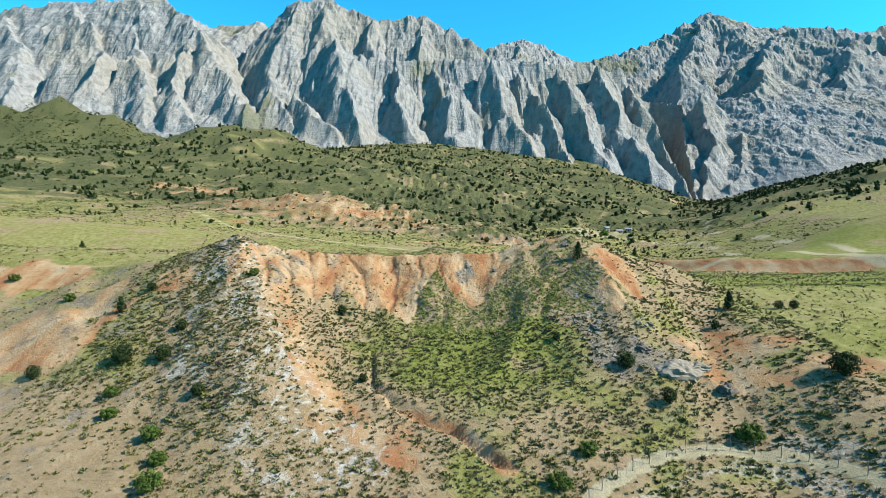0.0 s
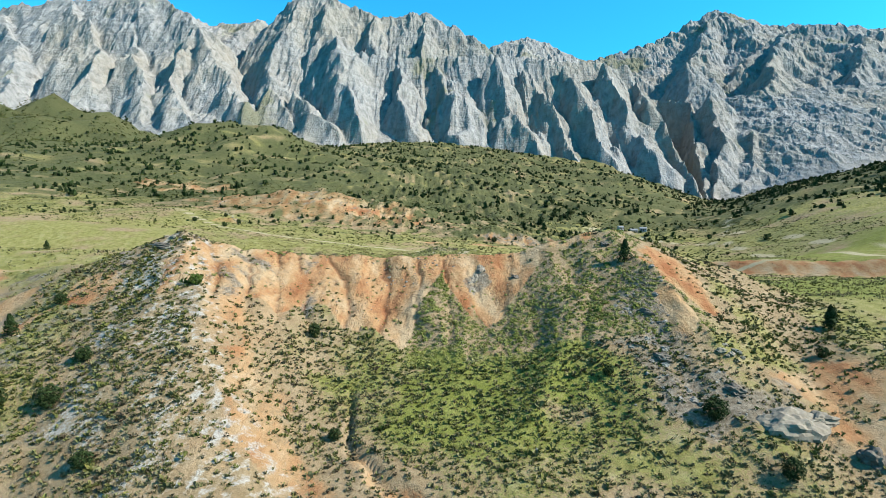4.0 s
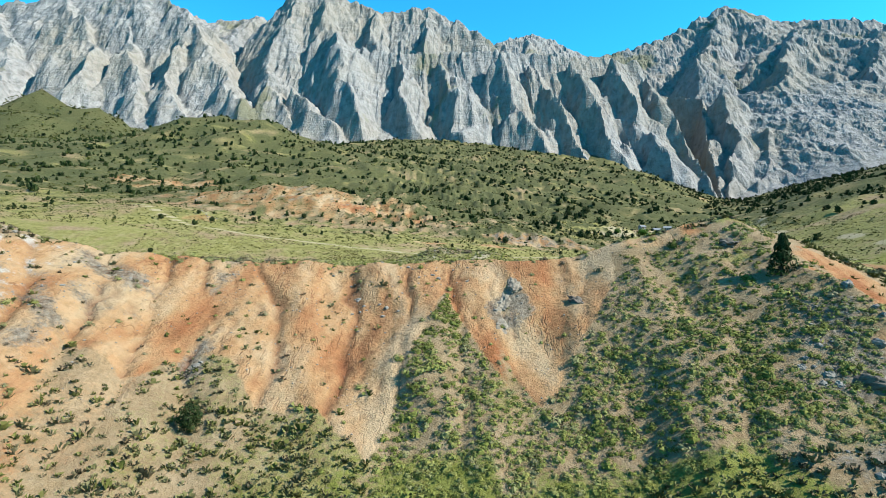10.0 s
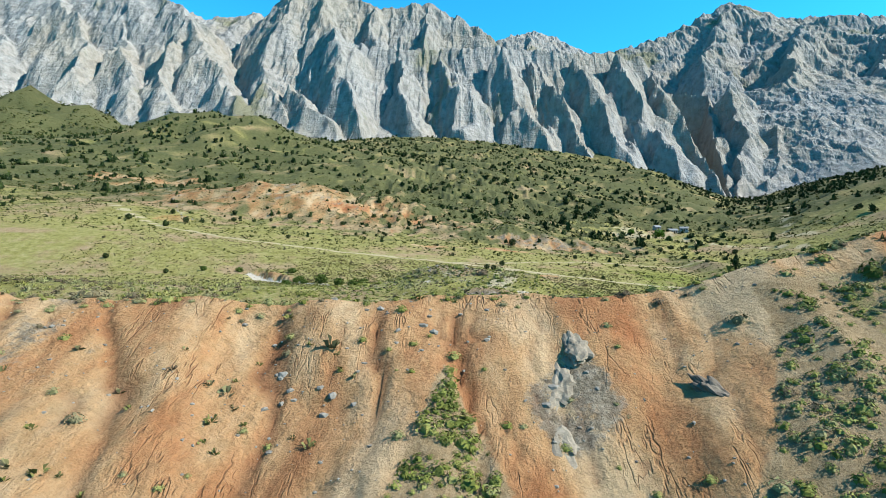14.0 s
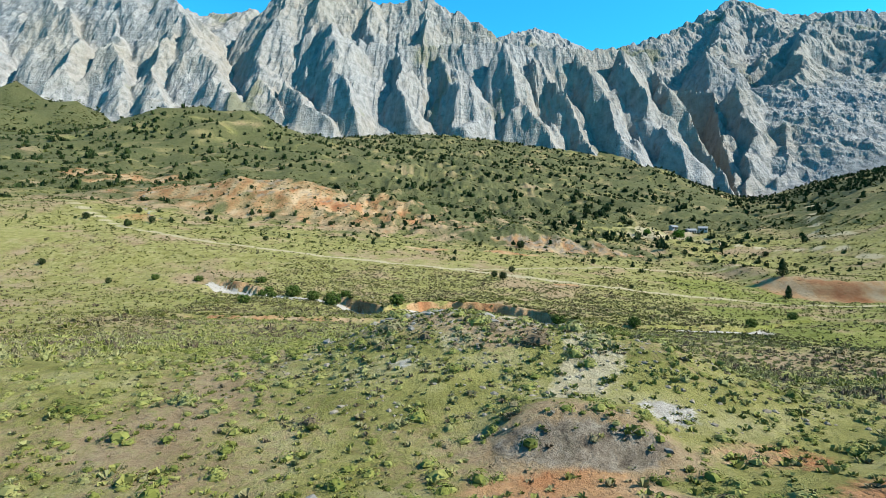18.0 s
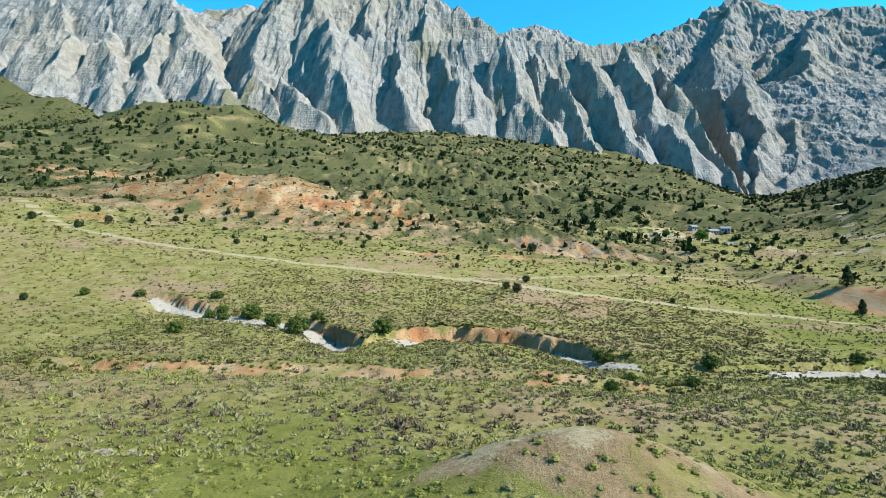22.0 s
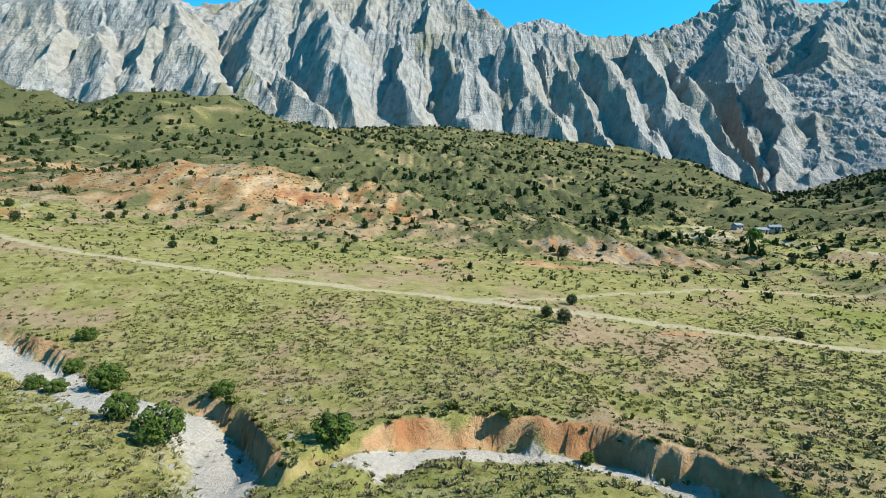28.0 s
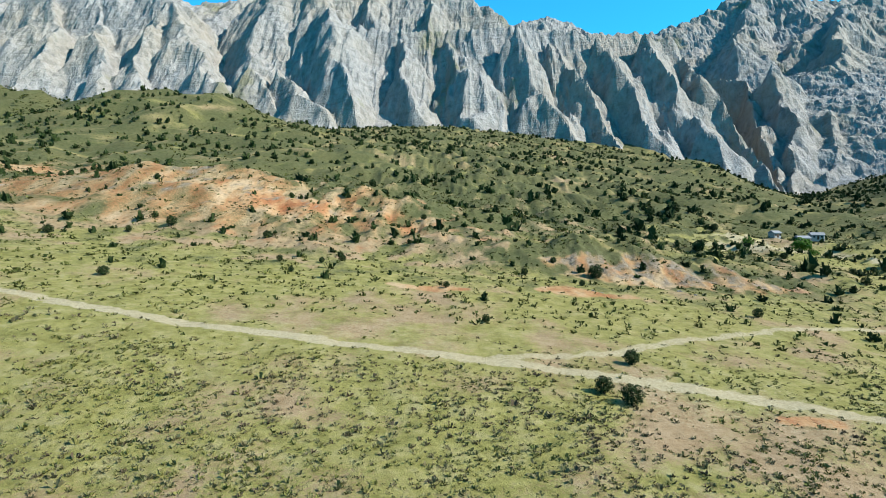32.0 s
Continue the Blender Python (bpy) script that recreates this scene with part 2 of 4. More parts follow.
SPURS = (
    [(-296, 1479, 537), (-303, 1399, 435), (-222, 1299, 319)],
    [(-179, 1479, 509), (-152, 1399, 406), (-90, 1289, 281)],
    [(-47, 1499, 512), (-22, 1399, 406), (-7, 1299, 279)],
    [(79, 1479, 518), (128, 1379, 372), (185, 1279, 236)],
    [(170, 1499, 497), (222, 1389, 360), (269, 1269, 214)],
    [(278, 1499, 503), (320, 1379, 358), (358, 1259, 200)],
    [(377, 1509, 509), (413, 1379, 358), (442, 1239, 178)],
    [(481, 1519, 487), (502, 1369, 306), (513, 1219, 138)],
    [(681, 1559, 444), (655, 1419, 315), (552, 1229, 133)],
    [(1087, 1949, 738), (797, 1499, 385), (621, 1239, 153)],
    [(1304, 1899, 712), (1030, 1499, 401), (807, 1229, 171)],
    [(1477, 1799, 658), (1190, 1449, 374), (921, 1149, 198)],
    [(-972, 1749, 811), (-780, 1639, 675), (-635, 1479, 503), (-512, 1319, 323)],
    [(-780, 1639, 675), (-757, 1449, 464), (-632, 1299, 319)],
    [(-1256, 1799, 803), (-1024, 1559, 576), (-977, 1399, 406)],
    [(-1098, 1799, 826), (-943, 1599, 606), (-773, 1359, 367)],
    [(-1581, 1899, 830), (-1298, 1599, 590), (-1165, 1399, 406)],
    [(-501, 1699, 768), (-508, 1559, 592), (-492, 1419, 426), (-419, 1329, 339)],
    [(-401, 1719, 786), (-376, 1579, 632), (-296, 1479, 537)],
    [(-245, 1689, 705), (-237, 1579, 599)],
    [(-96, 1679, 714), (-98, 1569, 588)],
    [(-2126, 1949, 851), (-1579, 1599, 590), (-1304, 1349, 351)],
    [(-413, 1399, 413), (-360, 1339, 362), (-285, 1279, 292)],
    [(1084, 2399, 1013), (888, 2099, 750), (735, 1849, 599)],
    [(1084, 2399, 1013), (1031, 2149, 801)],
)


def mountain_h(x, y):
    wx, wy = 16 * fbm(x / 110, y / 110, 4, 57), 16 * fbm(x / 110, y / 110, 4, 58)
    px, py = x + wx, y + wy
    v = y - np.interp(x, [-2600, -600, -90, 190, 523, 800, 2600], [1380, 1300, 1290, 1270, 1215, 1180, 1100])
    foot = np.interp(x, [-2600, -600, -350, -90, 190, 319, 523, 700, 800, 2600], [330, 310, 285, 258, 216, 176, 118, 150, 195, 330])
    h = foot - 12 + np.where(v < 0, 0.6 * v, np.minimum(0.62 * v, 200 + 0.15 * v))
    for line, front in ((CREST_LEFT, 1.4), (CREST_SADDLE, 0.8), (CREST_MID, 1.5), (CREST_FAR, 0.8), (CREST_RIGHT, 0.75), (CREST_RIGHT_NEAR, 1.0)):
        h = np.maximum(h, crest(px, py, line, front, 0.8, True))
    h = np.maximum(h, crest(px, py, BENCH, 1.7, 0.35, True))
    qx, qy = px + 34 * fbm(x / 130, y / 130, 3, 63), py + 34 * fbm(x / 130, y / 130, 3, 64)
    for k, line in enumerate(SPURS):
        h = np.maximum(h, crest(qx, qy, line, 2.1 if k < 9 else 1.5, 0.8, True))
    up = step(0, 90, v)
    lean = px + np.interp(x, [-700, -300, 0, 400], [-0.15, 0.05, 0.3, 0.45]) * py
    for period, amp, seed in ((62, 15, 52), (27, 7, 53)):
        u = lean / period + 1.1 * fbm(px / (3 * period), py / (6 * period), 3, seed)
        f = u - np.floor(u)
        saw = np.where(f < 0.27, f / 0.27, (1 - f) / 0.73)          # steep west flank, gentle east flank
        keep = np.clip(0.55 + 1.1 * fbm(px / (4 * period), py / (3 * period), 3, seed + 20), 0.1, 1)
        h = h + up * amp * keep * (1 - 0.75 * step(560, 760, x)) * (1 - 0.7 * step(470, 600, h)) * (saw - 0.5)
    high = step(470, 600, h)
    right = step(560, 760, x)
    h = h + up * ((6 + 8 * high) * fbm((px + 0.25 * py) / 85, py / 110, 4, 55, ridged=True, gain=0.55) + 13 * right * fbm((px + 0.5 * py) / 75, py / 230, 4, 56, ridged=True, gain=0.5))
    h = h + up * 5.5 * fbm(px / 34, py / 40, 3, 59, ridged=True, gain=0.6)
    bands = (h + 0.25 * x) / 46 + 0.8 * fbm(x / 160, y / 160, 3, 60)
    h = h + up * 4 * np.maximum(high, right) * (step(0.2, 0.5, bands - np.floor(bands)) - (bands - np.floor(bands)))
    gorge = np.abs(px - 525 - 0.13 * (py - 1200)) - 3
    h = np.minimum(h, 118 + 0.22 * (y - 1200) + np.maximum(gorge, 0) * 3.2 + 900 * step(380, 620, v))
    return h


def grid_mesh(name, xs, ys, hfun, jitter=0.0):
    gx, gy = np.meshgrid(xs, ys)
    if jitter:
        ix, iy = np.meshgrid(np.arange(len(xs)), np.arange(len(ys)))
        gx, gy = gx + jitter * (hash2(ix, iy, 91) - 0.5), gy + jitter * (hash2(ix, iy, 92) - 0.5)
    z = hfun(gx, gy)
    nx, ny = len(xs), len(ys)
    me = bpy.data.meshes.new(name)
    co = np.stack([gx, gy, z], -1).reshape(-1, 3)
    i = np.arange(nx * ny).reshape(ny, nx)
    quads = np.stack([i[:-1, :-1], i[:-1, 1:], i[1:, 1:], i[1:, :-1]], -1).reshape(-1, 4)
    me.vertices.add(len(co))
    me.vertices.foreach_set("co", co.ravel().astype(np.float32))
    me.loops.add(quads.size)
    me.loops.foreach_set("vertex_index", quads.ravel().astype(np.int32))
    me.polygons.add(len(quads))
    me.polygons.foreach_set("loop_start", np.arange(0, quads.size, 4, dtype=np.int32))
    me.polygons.foreach_set("loop_total", np.full(len(quads), 4, dtype=np.int32))
    me.polygons.foreach_set("use_smooth", np.full(len(quads), not jitter, dtype=bool))
    me.update(calc_edges=True)
    return me, gx.ravel(), gy.ravel(), z.ravel()


def mask(me, name, values):
    a = me.attributes.new(name, "FLOAT", "POINT")
    a.data.foreach_set("value", np.clip(values, 0, 1).astype(np.float32))


def spread(a, b, first, grow):
    """Stations from a outwards to b, the first step given, each next one longer."""
    out, d = [], first
    while abs(a - b) > d:
        a += math.copysign(d, b - a)
        out.append(a)
        d *= grow
    return out + [b]


# ---- materials ----
class Net:
    """Small helper to wire shader nodes."""
    TONE = 0.33    # all colours below are given against white chalk

    def __init__(self, name, rough=0.9):
        self.m = bpy.data.materials.new(name)
        self.m.use_nodes = True
        self.n, self.l = self.m.node_tree.nodes, self.m.node_tree.links
        self.b = self.n["Principled BSDF"]
        self.b.inputs["Roughness"].default_value = rough
        self.b.inputs["Specular IOR Level"].default_value = 0.06
        self.pos = self.n.new("ShaderNodeNewGeometry").outputs["Position"]

    def noise(self, scale, detail=4, stretch=(1, 1, 1), rough=0.55, kind="noise", turn=(0, 0, 0)):
        mp = self.n.new("ShaderNodeMapping")
        mp.inputs["Scale"].default_value = stretch
        mp.inputs["Rotation"].default_value = turn
        self.l.new(self.pos, mp.inputs[0])
        if kind == "noise":
            t = self.n.new("ShaderNodeTexNoise")
            t.inputs["Detail"].default_value = detail
            t.inputs["Roughness"].default_value = rough
            out = t.outputs[0]
        else:
            t = self.n.new("ShaderNodeTexVoronoi")
            t.feature = kind
            out = t.outputs[0]
        t.inputs["Scale"].default_value = scale
        self.l.new(mp.outputs[0], t.inputs["Vector"])
        return out

    def ramp(self, fac, stops):
        r = self.n.new("ShaderNodeValToRGB")
        e = r.color_ramp.elements
        while len(e) < len(stops):
            e.new(0.5)
        for k, (p, c) in zip(e, stops):
            k.position = p
            k.color = (*(self.TONE * v for v in c), 1) if isinstance(c, tuple) else (c, c, c, 1)
        self.l.new(fac, r.inputs[0])
        return r.outputs[0]

    def mix(self, fac, a, b, blend="MIX"):
        x = self.n.new("ShaderNodeMix")
        x.data_type, x.blend_type = "RGBA", blend
        for s, v in ((x.inputs[0], fac), (x.inputs[6], a), (x.inputs[7], b)):
            if isinstance(v, tuple):
                s.default_value = (*(self.TONE * u for u in v), 1)
            elif isinstance(v, (int, float)):
                s.default_value = v
            else:
                self.l.new(v, s)
        return x.outputs[2]

    def math(self, op, a, b=0.0, clamp=False):
        x = self.n.new("ShaderNodeMath")
        x.operation, x.use_clamp = op, clamp
        for s, v in ((x.inputs[0], a), (x.inputs[1], b)):
            if isinstance(v, (int, float)):
                s.default_value = v
            else:
                self.l.new(v, s)
        return x.outputs[0]

    def attr(self, name):
        a = self.n.new("ShaderNodeAttribute")
        a.attribute_name = name
        return a.outputs["Fac"]

    def random(self):
        return self.n.new("ShaderNodeObjectInfo").outputs["Random"]

    def finish(self, colour, bump=None, strength=0.5, distance=0.1):
        self.l.new(colour, self.b.inputs["Base Color"])
        if bump is not None:
            bp = self.n.new("ShaderNodeBump")
            bp.inputs["Strength"].default_value, bp.inputs["Distance"].default_value = strength, distance
            self.l.new(bump, bp.inputs["Height"])
            self.l.new(bp.outputs[0], self.b.inputs["Normal"])
        return self.m


def ground_material():
    k = Net("ground_soil_and_grass", 0.95)
    big, mid, fine = k.noise(0.035, 5), k.noise(0.4, 6, rough=0.65), k.noise(2.6, 7, rough=0.72)
    soil = k.ramp(k.mix(0.5, mid, fine), [(0.35, (0.47, 0.315, 0.16)), (0.65, (0.74, 0.555, 0.34))])
    grass = k.ramp(mid, [(0.32, (0.31, 0.30, 0.075)), (0.5, (0.485, 0.45, 0.14)), (0.68, (0.64, 0.57, 0.26))])
    lush = k.ramp(mid, [(0.32, (0.27, 0.30, 0.05)), (0.68, (0.46, 0.47, 0.12))])
    red = k.ramp(k.noise(0.16, 6, (1, 0.4, 0.4), rough=0.6), [(0.32, (0.56, 0.21, 0.085)), (0.42, (0.72, 0.345, 0.155)), (0.5, (0.82, 0.48, 0.235)), (0.62, (0.90, 0.65, 0.385))])
    rock = k.ramp(k.noise(1.6, 7, rough=0.7), [(0.33, (0.17, 0.13, 0.095)), (0.5, (0.42, 0.345, 0.255)), (0.66, (0.64, 0.55, 0.43))])
    pale = k.ramp(fine, [(0.3, (0.60, 0.53, 0.43)), (0.7, (0.96, 0.90, 0.78))])
    track = k.ramp(fine, [(0.3, (0.66, 0.55, 0.31)), (0.7, (0.90, 0.79, 0.52))])
    edge = k.math("MULTIPLY", k.math("SUBTRACT", fine, 0.5), 1.1)

    def cover(name):
        return k.ramp(k.math("ADD", k.attr(name), edge), [(0.36, 0.0), (0.64, 1.0)])
    c = k.mix(cover("grass"), soil, k.mix(cover("lush"), grass, lush))
    scrub = k.ramp(mid, [(0.32, (0.11, 0.14, 0.046)), (0.68, (0.225, 0.22, 0.095))])
    c = k.mix(cover("scrub"), c, scrub)
    c = k.mix(cover("red"), c, red)
    bushes = k.ramp(k.noise(0.42, kind="F1"), [(0.22, 1.0), (0.36, 0.0)])
    patchy = k.ramp(k.noise(0.05, 4), [(0.38, 0.25), (0.6, 0.95)])
    c = k.mix(k.math("MULTIPLY", k.math("MULTIPLY", bushes, patchy), k.math("MULTIPLY", k.attr("far"), 0.7)), c, (0.055, 0.075, 0.025))
    c = k.mix(cover("rock"), c, rock)
    c = k.mix(cover("track"), c, track)
    c = k.mix(k.ramp(k.noise(1.1, 5, rough=0.7), [(0.40, 0.4), (0.52, 0.0)]), c, k.mix(0.42, c, (0.06, 0.07, 0.02)))
    c = k.mix(k.ramp(big, [(0.4, 0.0), (0.65, 0.3)]), c, k.mix(0.4, c, (0.40, 0.31, 0.13)))
    c = k.mix(cover("pale"), c, pale)
    grit = k.noise(11.0, 4, rough=0.7)
    c = k.mix(k.math("MULTIPLY", k.ramp(grit, [(0.36, 0.55), (0.5, 0.0)]), k.math("SUBTRACT", 1.0, k.math("MULTIPLY", k.attr("red"), 0.75))), c, k.mix(0.55, c, (0.08, 0.06, 0.035)))
    c = k.mix(k.ramp(grit, [(0.56, 0.0), (0.68, 0.4)]), c, k.mix(0.5, c, (0.68, 0.62, 0.50)))
    # erosion rills: relief, plus groove shade painted into the soil colour
    shaded_rills = k.math("MULTIPLY", k.attr("shaded_rill"), cover("red"))
    fine_shaded_rills = k.ramp(k.noise(0.36, 4, (1, 0.24, 0.24), rough=0.65), [(0.484, 0.0), (0.497, 1.0), (0.503, 1.0), (0.516, 0.0)])
    fine_shaded_rills = k.math("MULTIPLY", k.math("MULTIPLY", fine_shaded_rills, k.ramp(k.noise(0.13, 3), [(0.48, 0.0), (0.6, 0.55)])), k.attr("red"))
    shaded_rills = k.math("MAXIMUM", shaded_rills, fine_shaded_rills)
    c = k.mix(k.math("MULTIPLY", shaded_rills, 0.8), c, (0.30, 0.115, 0.055))
    relief = k.math("ADD", k.math("MULTIPLY", k.math("SUBTRACT", k.noise(0.8, 6, rough=0.7), shaded_rills), k.attr("red")), k.math("ADD", fine, mid))
    return k.finish(c, relief, 0.9, 0.28)


def rock_material():
    k = Net("limestone_mountain", 0.92)
    big = k.noise(0.0045, 5)
    mid = k.noise(0.06, 8, (1.3, 0.8, 0.6), rough=0.66)
    flute = k.noise(0.06, 8, (1.3, 0.7, 0.6), rough=0.7, turn=(0, 0, -0.35))
    c = k.ramp(mid, [(0.3, (0.33, 0.325, 0.31)), (0.47, (0.52, 0.515, 0.49)), (0.64, (0.70, 0.69, 0.655))])
    c = k.mix(k.ramp(big, [(0.42, 0.0), (0.62, 0.75)]), c, k.mix(0.5, c, (0.62, 0.52, 0.36)))
    c = k.mix(k.ramp(flute, [(0.32, 0.65), (0.44, 0.0)]), c, (0.24, 0.235, 0.225))
    c = k.mix(k.ramp(k.math("ADD", k.attr("turf"), k.math("SUBTRACT", mid, 0.5)), [(0.42, 0.0), (0.66, 0.75)]), c, (0.30, 0.29, 0.15))
    strata = k.noise(0.03, 6, (0.4, 0.4, 2.6), rough=0.7, turn=(0.15, 0.3, 0.4))
    c = k.mix(k.ramp(strata, [(0.36, 0.35), (0.44, 0.0)]), c, (0.29, 0.275, 0.25))
    return k.finish(c, k.math("ADD", k.math("ADD", mid, strata), k.math("MULTIPLY", flute, 1.0)), 1.0, 5.0)


MAT_GROUND = ground_material()
MAT_ROCK = rock_material()

# ---- the ground, one sheet ----
xs = np.array(sorted(spread(-66, -2600, 0.6, 1.055) + list(np.arange(-66, 66.1, 0.48)) + spread(66, 2600, 0.6, 1.055)))
ys = np.array([-300, -200, -100, -40, 0, 30, 50, 58] + list(np.arange(64, 112, 0.6)) + list(np.arange(112, 152, 0.36)) + list(np.arange(152, 200, 0.6)) + list(np.arange(200, 250, 0.8)) + list(np.arange(250, 276, 0.4)) + list(np.arange(276, 350, 0.8)) + spread(350, 1650, 0.9, 1.02))
me, gx, gy, gz = grid_mesh("ground", xs, ys, ground_h)
# covers of the ground
ROAD = [(-190, 392), (-140, 362), (-105, 347), (-76, 338), (-53, 333), (-27, 329.5), (7, 326), (26, 322.5), (40, 319), (63, 316), (110, 305), (160, 296)]
ROAD_SPUR = [(-10, 327.3), (12, 336), (28, 348), (50, 361), (68, 368), (104, 376), (155, 366)]
VALLEY_ROAD = [(158, 487), (176, 457), (197, 439), (186, 390), (183, 350), (191, 312), (191, 244), (205, 190)]
UPPER_ROAD = [(340, 700), (260, 560), (222, 500), (227, 422), (211, 345), (213, 272), (240, 200)]
FENCE = [(15, 65), (19.9, 71.7), (23.4, 74.6), (27.4, 77.4), (31, 79.4), (34.8, 81), (40, 81.8), (45.5, 81.2), (51, 78.4), (55, 74.6), (57.6, 71), (61.5, 62)]


def spot(x, y, cx, cy, rx, ry, n):
    return 1 - step(0.6, 1.3, np.hypot((x - cx) / rx, (y - cy) / ry) + 0.9 * n)


def covers(x, y):
    n1, n2, n3, n4 = fbm(x / 9, y / 9, 4, 41), fbm(x / 40, y / 40, 4, 42), fbm(x / 3, y / 3, 3, 43), fbm(x / 1.3, y / 1.3, 2, 44)
    rim_y = np.interp(x, [p[0] for p in RIM], [p[1] for p in RIM]) + 1.5 * n1
    front = 1 - step(-0.5, 1.5, y - rim_y)
    low_edge = np.interp(x, [-55, -48, -42, -34, -27, -22, -16, -10, -6], [128, 118, 121, 125, 128, 126, 124, 120, 117]) + 5 * n1
    scarp = step(-1.5, 1.5, y - low_edge) * front * step(-51, -46, x + 0.5 * (134 - y)) * (1 - step(-1, 5, x))
    spur_c, spur_w = -4.2 + (142 - y) * 0.13, np.maximum(142.5 - y, 0) * 0.34
    spur = 1 - step(-0.8, 0.8, np.abs(x - spur_c + n1) - spur_w)
    vee = (1 - step(-1, 1, np.abs(x - 6 - (y - 126) * 0.12 + n1) - np.minimum((y - 125) * 0.5, 8.2))) * step(124, 126, y) * front
    red = 1.3 * np.maximum(scarp, vee) * (1 - spur)
    brow = (1 - step(0, 2.5, np.abs(y - rim_y) - 1)) * step(-50, -44, x) * (1 - step(26, 32, x))
    red = np.maximum(red, 0.75 * brow)
    ds = stream_side(x, y)
    on = step(-80, -77, x) * (1 - step(70, 90, x))
    dn = ds + 0.9 * fbm(x / 4.5, y / 4.5, 4, 12)
    red = np.maximum(red, step(1.9, 2.5, dn) * (1 - step(3.0, 4.2, dn + 1.5 * n1)) * on * step(0.8, 1.6, stream_cut(x)) * (0.85 + 0.5 * n1))
    red = np.maximum(red, (1 - step(0.7, 1.9, off_line(x, y, GULLY) - 0.4 * (y < 92))) * (0.85 + n1) * (1 - step(94, 104, y)))
    red = np.maximum(red, (1 - step(1, 3, np.abs(y - 237 + 6 * n1))) * step(-62, -48, x) * (1 - step(12, 25, x)) * (0.62 + 0.6 * n1 + 0.5 * n3))
    for cx, cy, rx, ry, k in ((40, 132, 5, 9, 1), (36, 120, 3, 5, 0.8), (56, 105, 11, 11, 0.66), (72, 96, 7, 4, 0.55), (-80, 112, 15, 11, 1), (-92, 104, 14, 10, 0.9), (-108, 140, 16, 7, 1), (-62, 122, 6, 5, 0.7), (-34, 114, 8, 12, 0.4), (-26, 95, 5, 9, 0.5), (-12, 84, 9, 4, 0.5),
                              (-110, 445, 105, 34, 0.54), (-75, 446, 28, 12, 0.8), (-172, 448, 26, 18, 0.5), (-150, 385, 14, 9, 0.5), (46, 407, 36, 10, 0.6), (14, 380, 13, 6, 0.7), (-28, 445, 16, 5, 0.7), (-20, 372, 9, 3, 0.7), (29, 317, 4, 1.6, 1), (-265, 555, 60, 25, 0.6), (10, 151, 9, 4, 0.7), (-0.4, 152.8, 3.2, 1.9, 0.95), (5, 156, 3, 1.6, 0.6)):
        red = np.maximum(red, k * spot(x, y, cx, cy, rx, ry, n1))
    bl = 0.68 * (y - np.interp(x, BLUFF_X, BLUFF_Y)) + 1.8 * fbm(x / 18, y / 18, 3, 16)
    red = np.maximum(red, step(-1, 1, bl) * (1 - step(11, 15, bl)) * step(100, 112, x) * (1 - step(230, 300, x)) * (1.1 + 0.5 * n1))
    bed = (1 - step(1.7, 2.5, np.abs(dn))) * on * np.where(x > 18, step(0.85, 1.0, stream_cut(x)), 1.0)
    bed = bed * (1 - step(-24, -22.5, x) * (1 - step(-15.5, -14, x)) * (1 - step(262, 266, y)))
    bed = np.maximum(bed, 0.62 * (1 - step(3, 8, -dn)) * (dn < 0) * on * step(-64, -56, x) * (1 - step(-22, -18, x)) * (0.75 + 0.9 * n1))
    bed = np.maximum(bed, (1 - step(1.5, 2.6, np.abs(off_line(x, y, FENCE) - 3.6) + 0.8 * n3)) * 0.46 * (y < 84) * step(-1, 1, x - 22 - 0.1 * y + 2.2 * (74 - y)))
    bed = np.maximum(bed, 0.6 * spot(x, y, -6, 161.4, 0.9, 0.5, n1))
    spine = off_line(x + 3 * n1, y, [p[:2] for p in SPUR_L])
    bed = np.maximum(bed, (0.33 + 0.15 * n1 + 0.8 * n4) * (1 - step(4, 12, spine)))
    beside = off_line(x - 9.5 + 2 * n1, y, [p[:2] for p in SPUR_L])
    red = np.maximum(red, (0.55 + 0.8 * n1) * (1 - step(1.5, 5, beside)))
    bed = np.maximum(bed, (0.3 + 0.4 * n1 + 0.4 * n3) * (1 - step(9, 20, spine)) * (1 - step(-6, 0, x + 53 - 0.6 * (134 - y))))
    rock = np.maximum((0.45 + 0.9 * n3) * spot(x, y, -4.5, 168, 5, 3, n1), (0.75 + 0.6 * n3) * spot(x, y, 4.2, 139.5, 2.4, 5.0, n1))
    left = crest(x, y, SPUR_L, 0.28, 0.52) > ground_low(x, y) - 3
    rock = np.maximum(rock, left * (0.26 + 0.5 * n1 + 0.5 * n3) * (1 - step(-46, -36, x - 0.5 * (y - 110))))
    rock = np.maximum(rock, (0.62 + 0.5 * n3) * spot(x, y, 30.5, 118, 4.5, 17, n1))
    rock = np.maximum(rock, (0.7 + 0.6 * n3) * spot(x, y, -26.5, 128, 1.4, 3, n1))
    rock = np.maximum(rock, 0.7 * spot(x, y, 40, 104, 9, 5, n1))
    rock = np.maximum(rock, (0.24 + 0.9 * n3 + 0.5 * n1) * spot(x, y, -115, 452, 95, 24, n1))
    rib = off_line(x + 5 * n1, y, [(-196, 462), (-172, 425), (-146, 388)])
    bed = np.maximum(bed, (0.28 + 0.9 * n3) * (1 - step(1.5, 7, rib)))
    rock = np.maximum(rock, (0.5 + 0.6 * n3) * spot(x, y, 46, 409, 34, 9, n1))
    track = 1 - step(0.8, 1.7, off_line(x, y, ROAD) + 0.5 * n3)
    track = np.maximum(track, 0.9 * (1 - step(0.8, 1.7, off_line(x, y, FENCE) + 0.8 * n3)) * (y < 90))
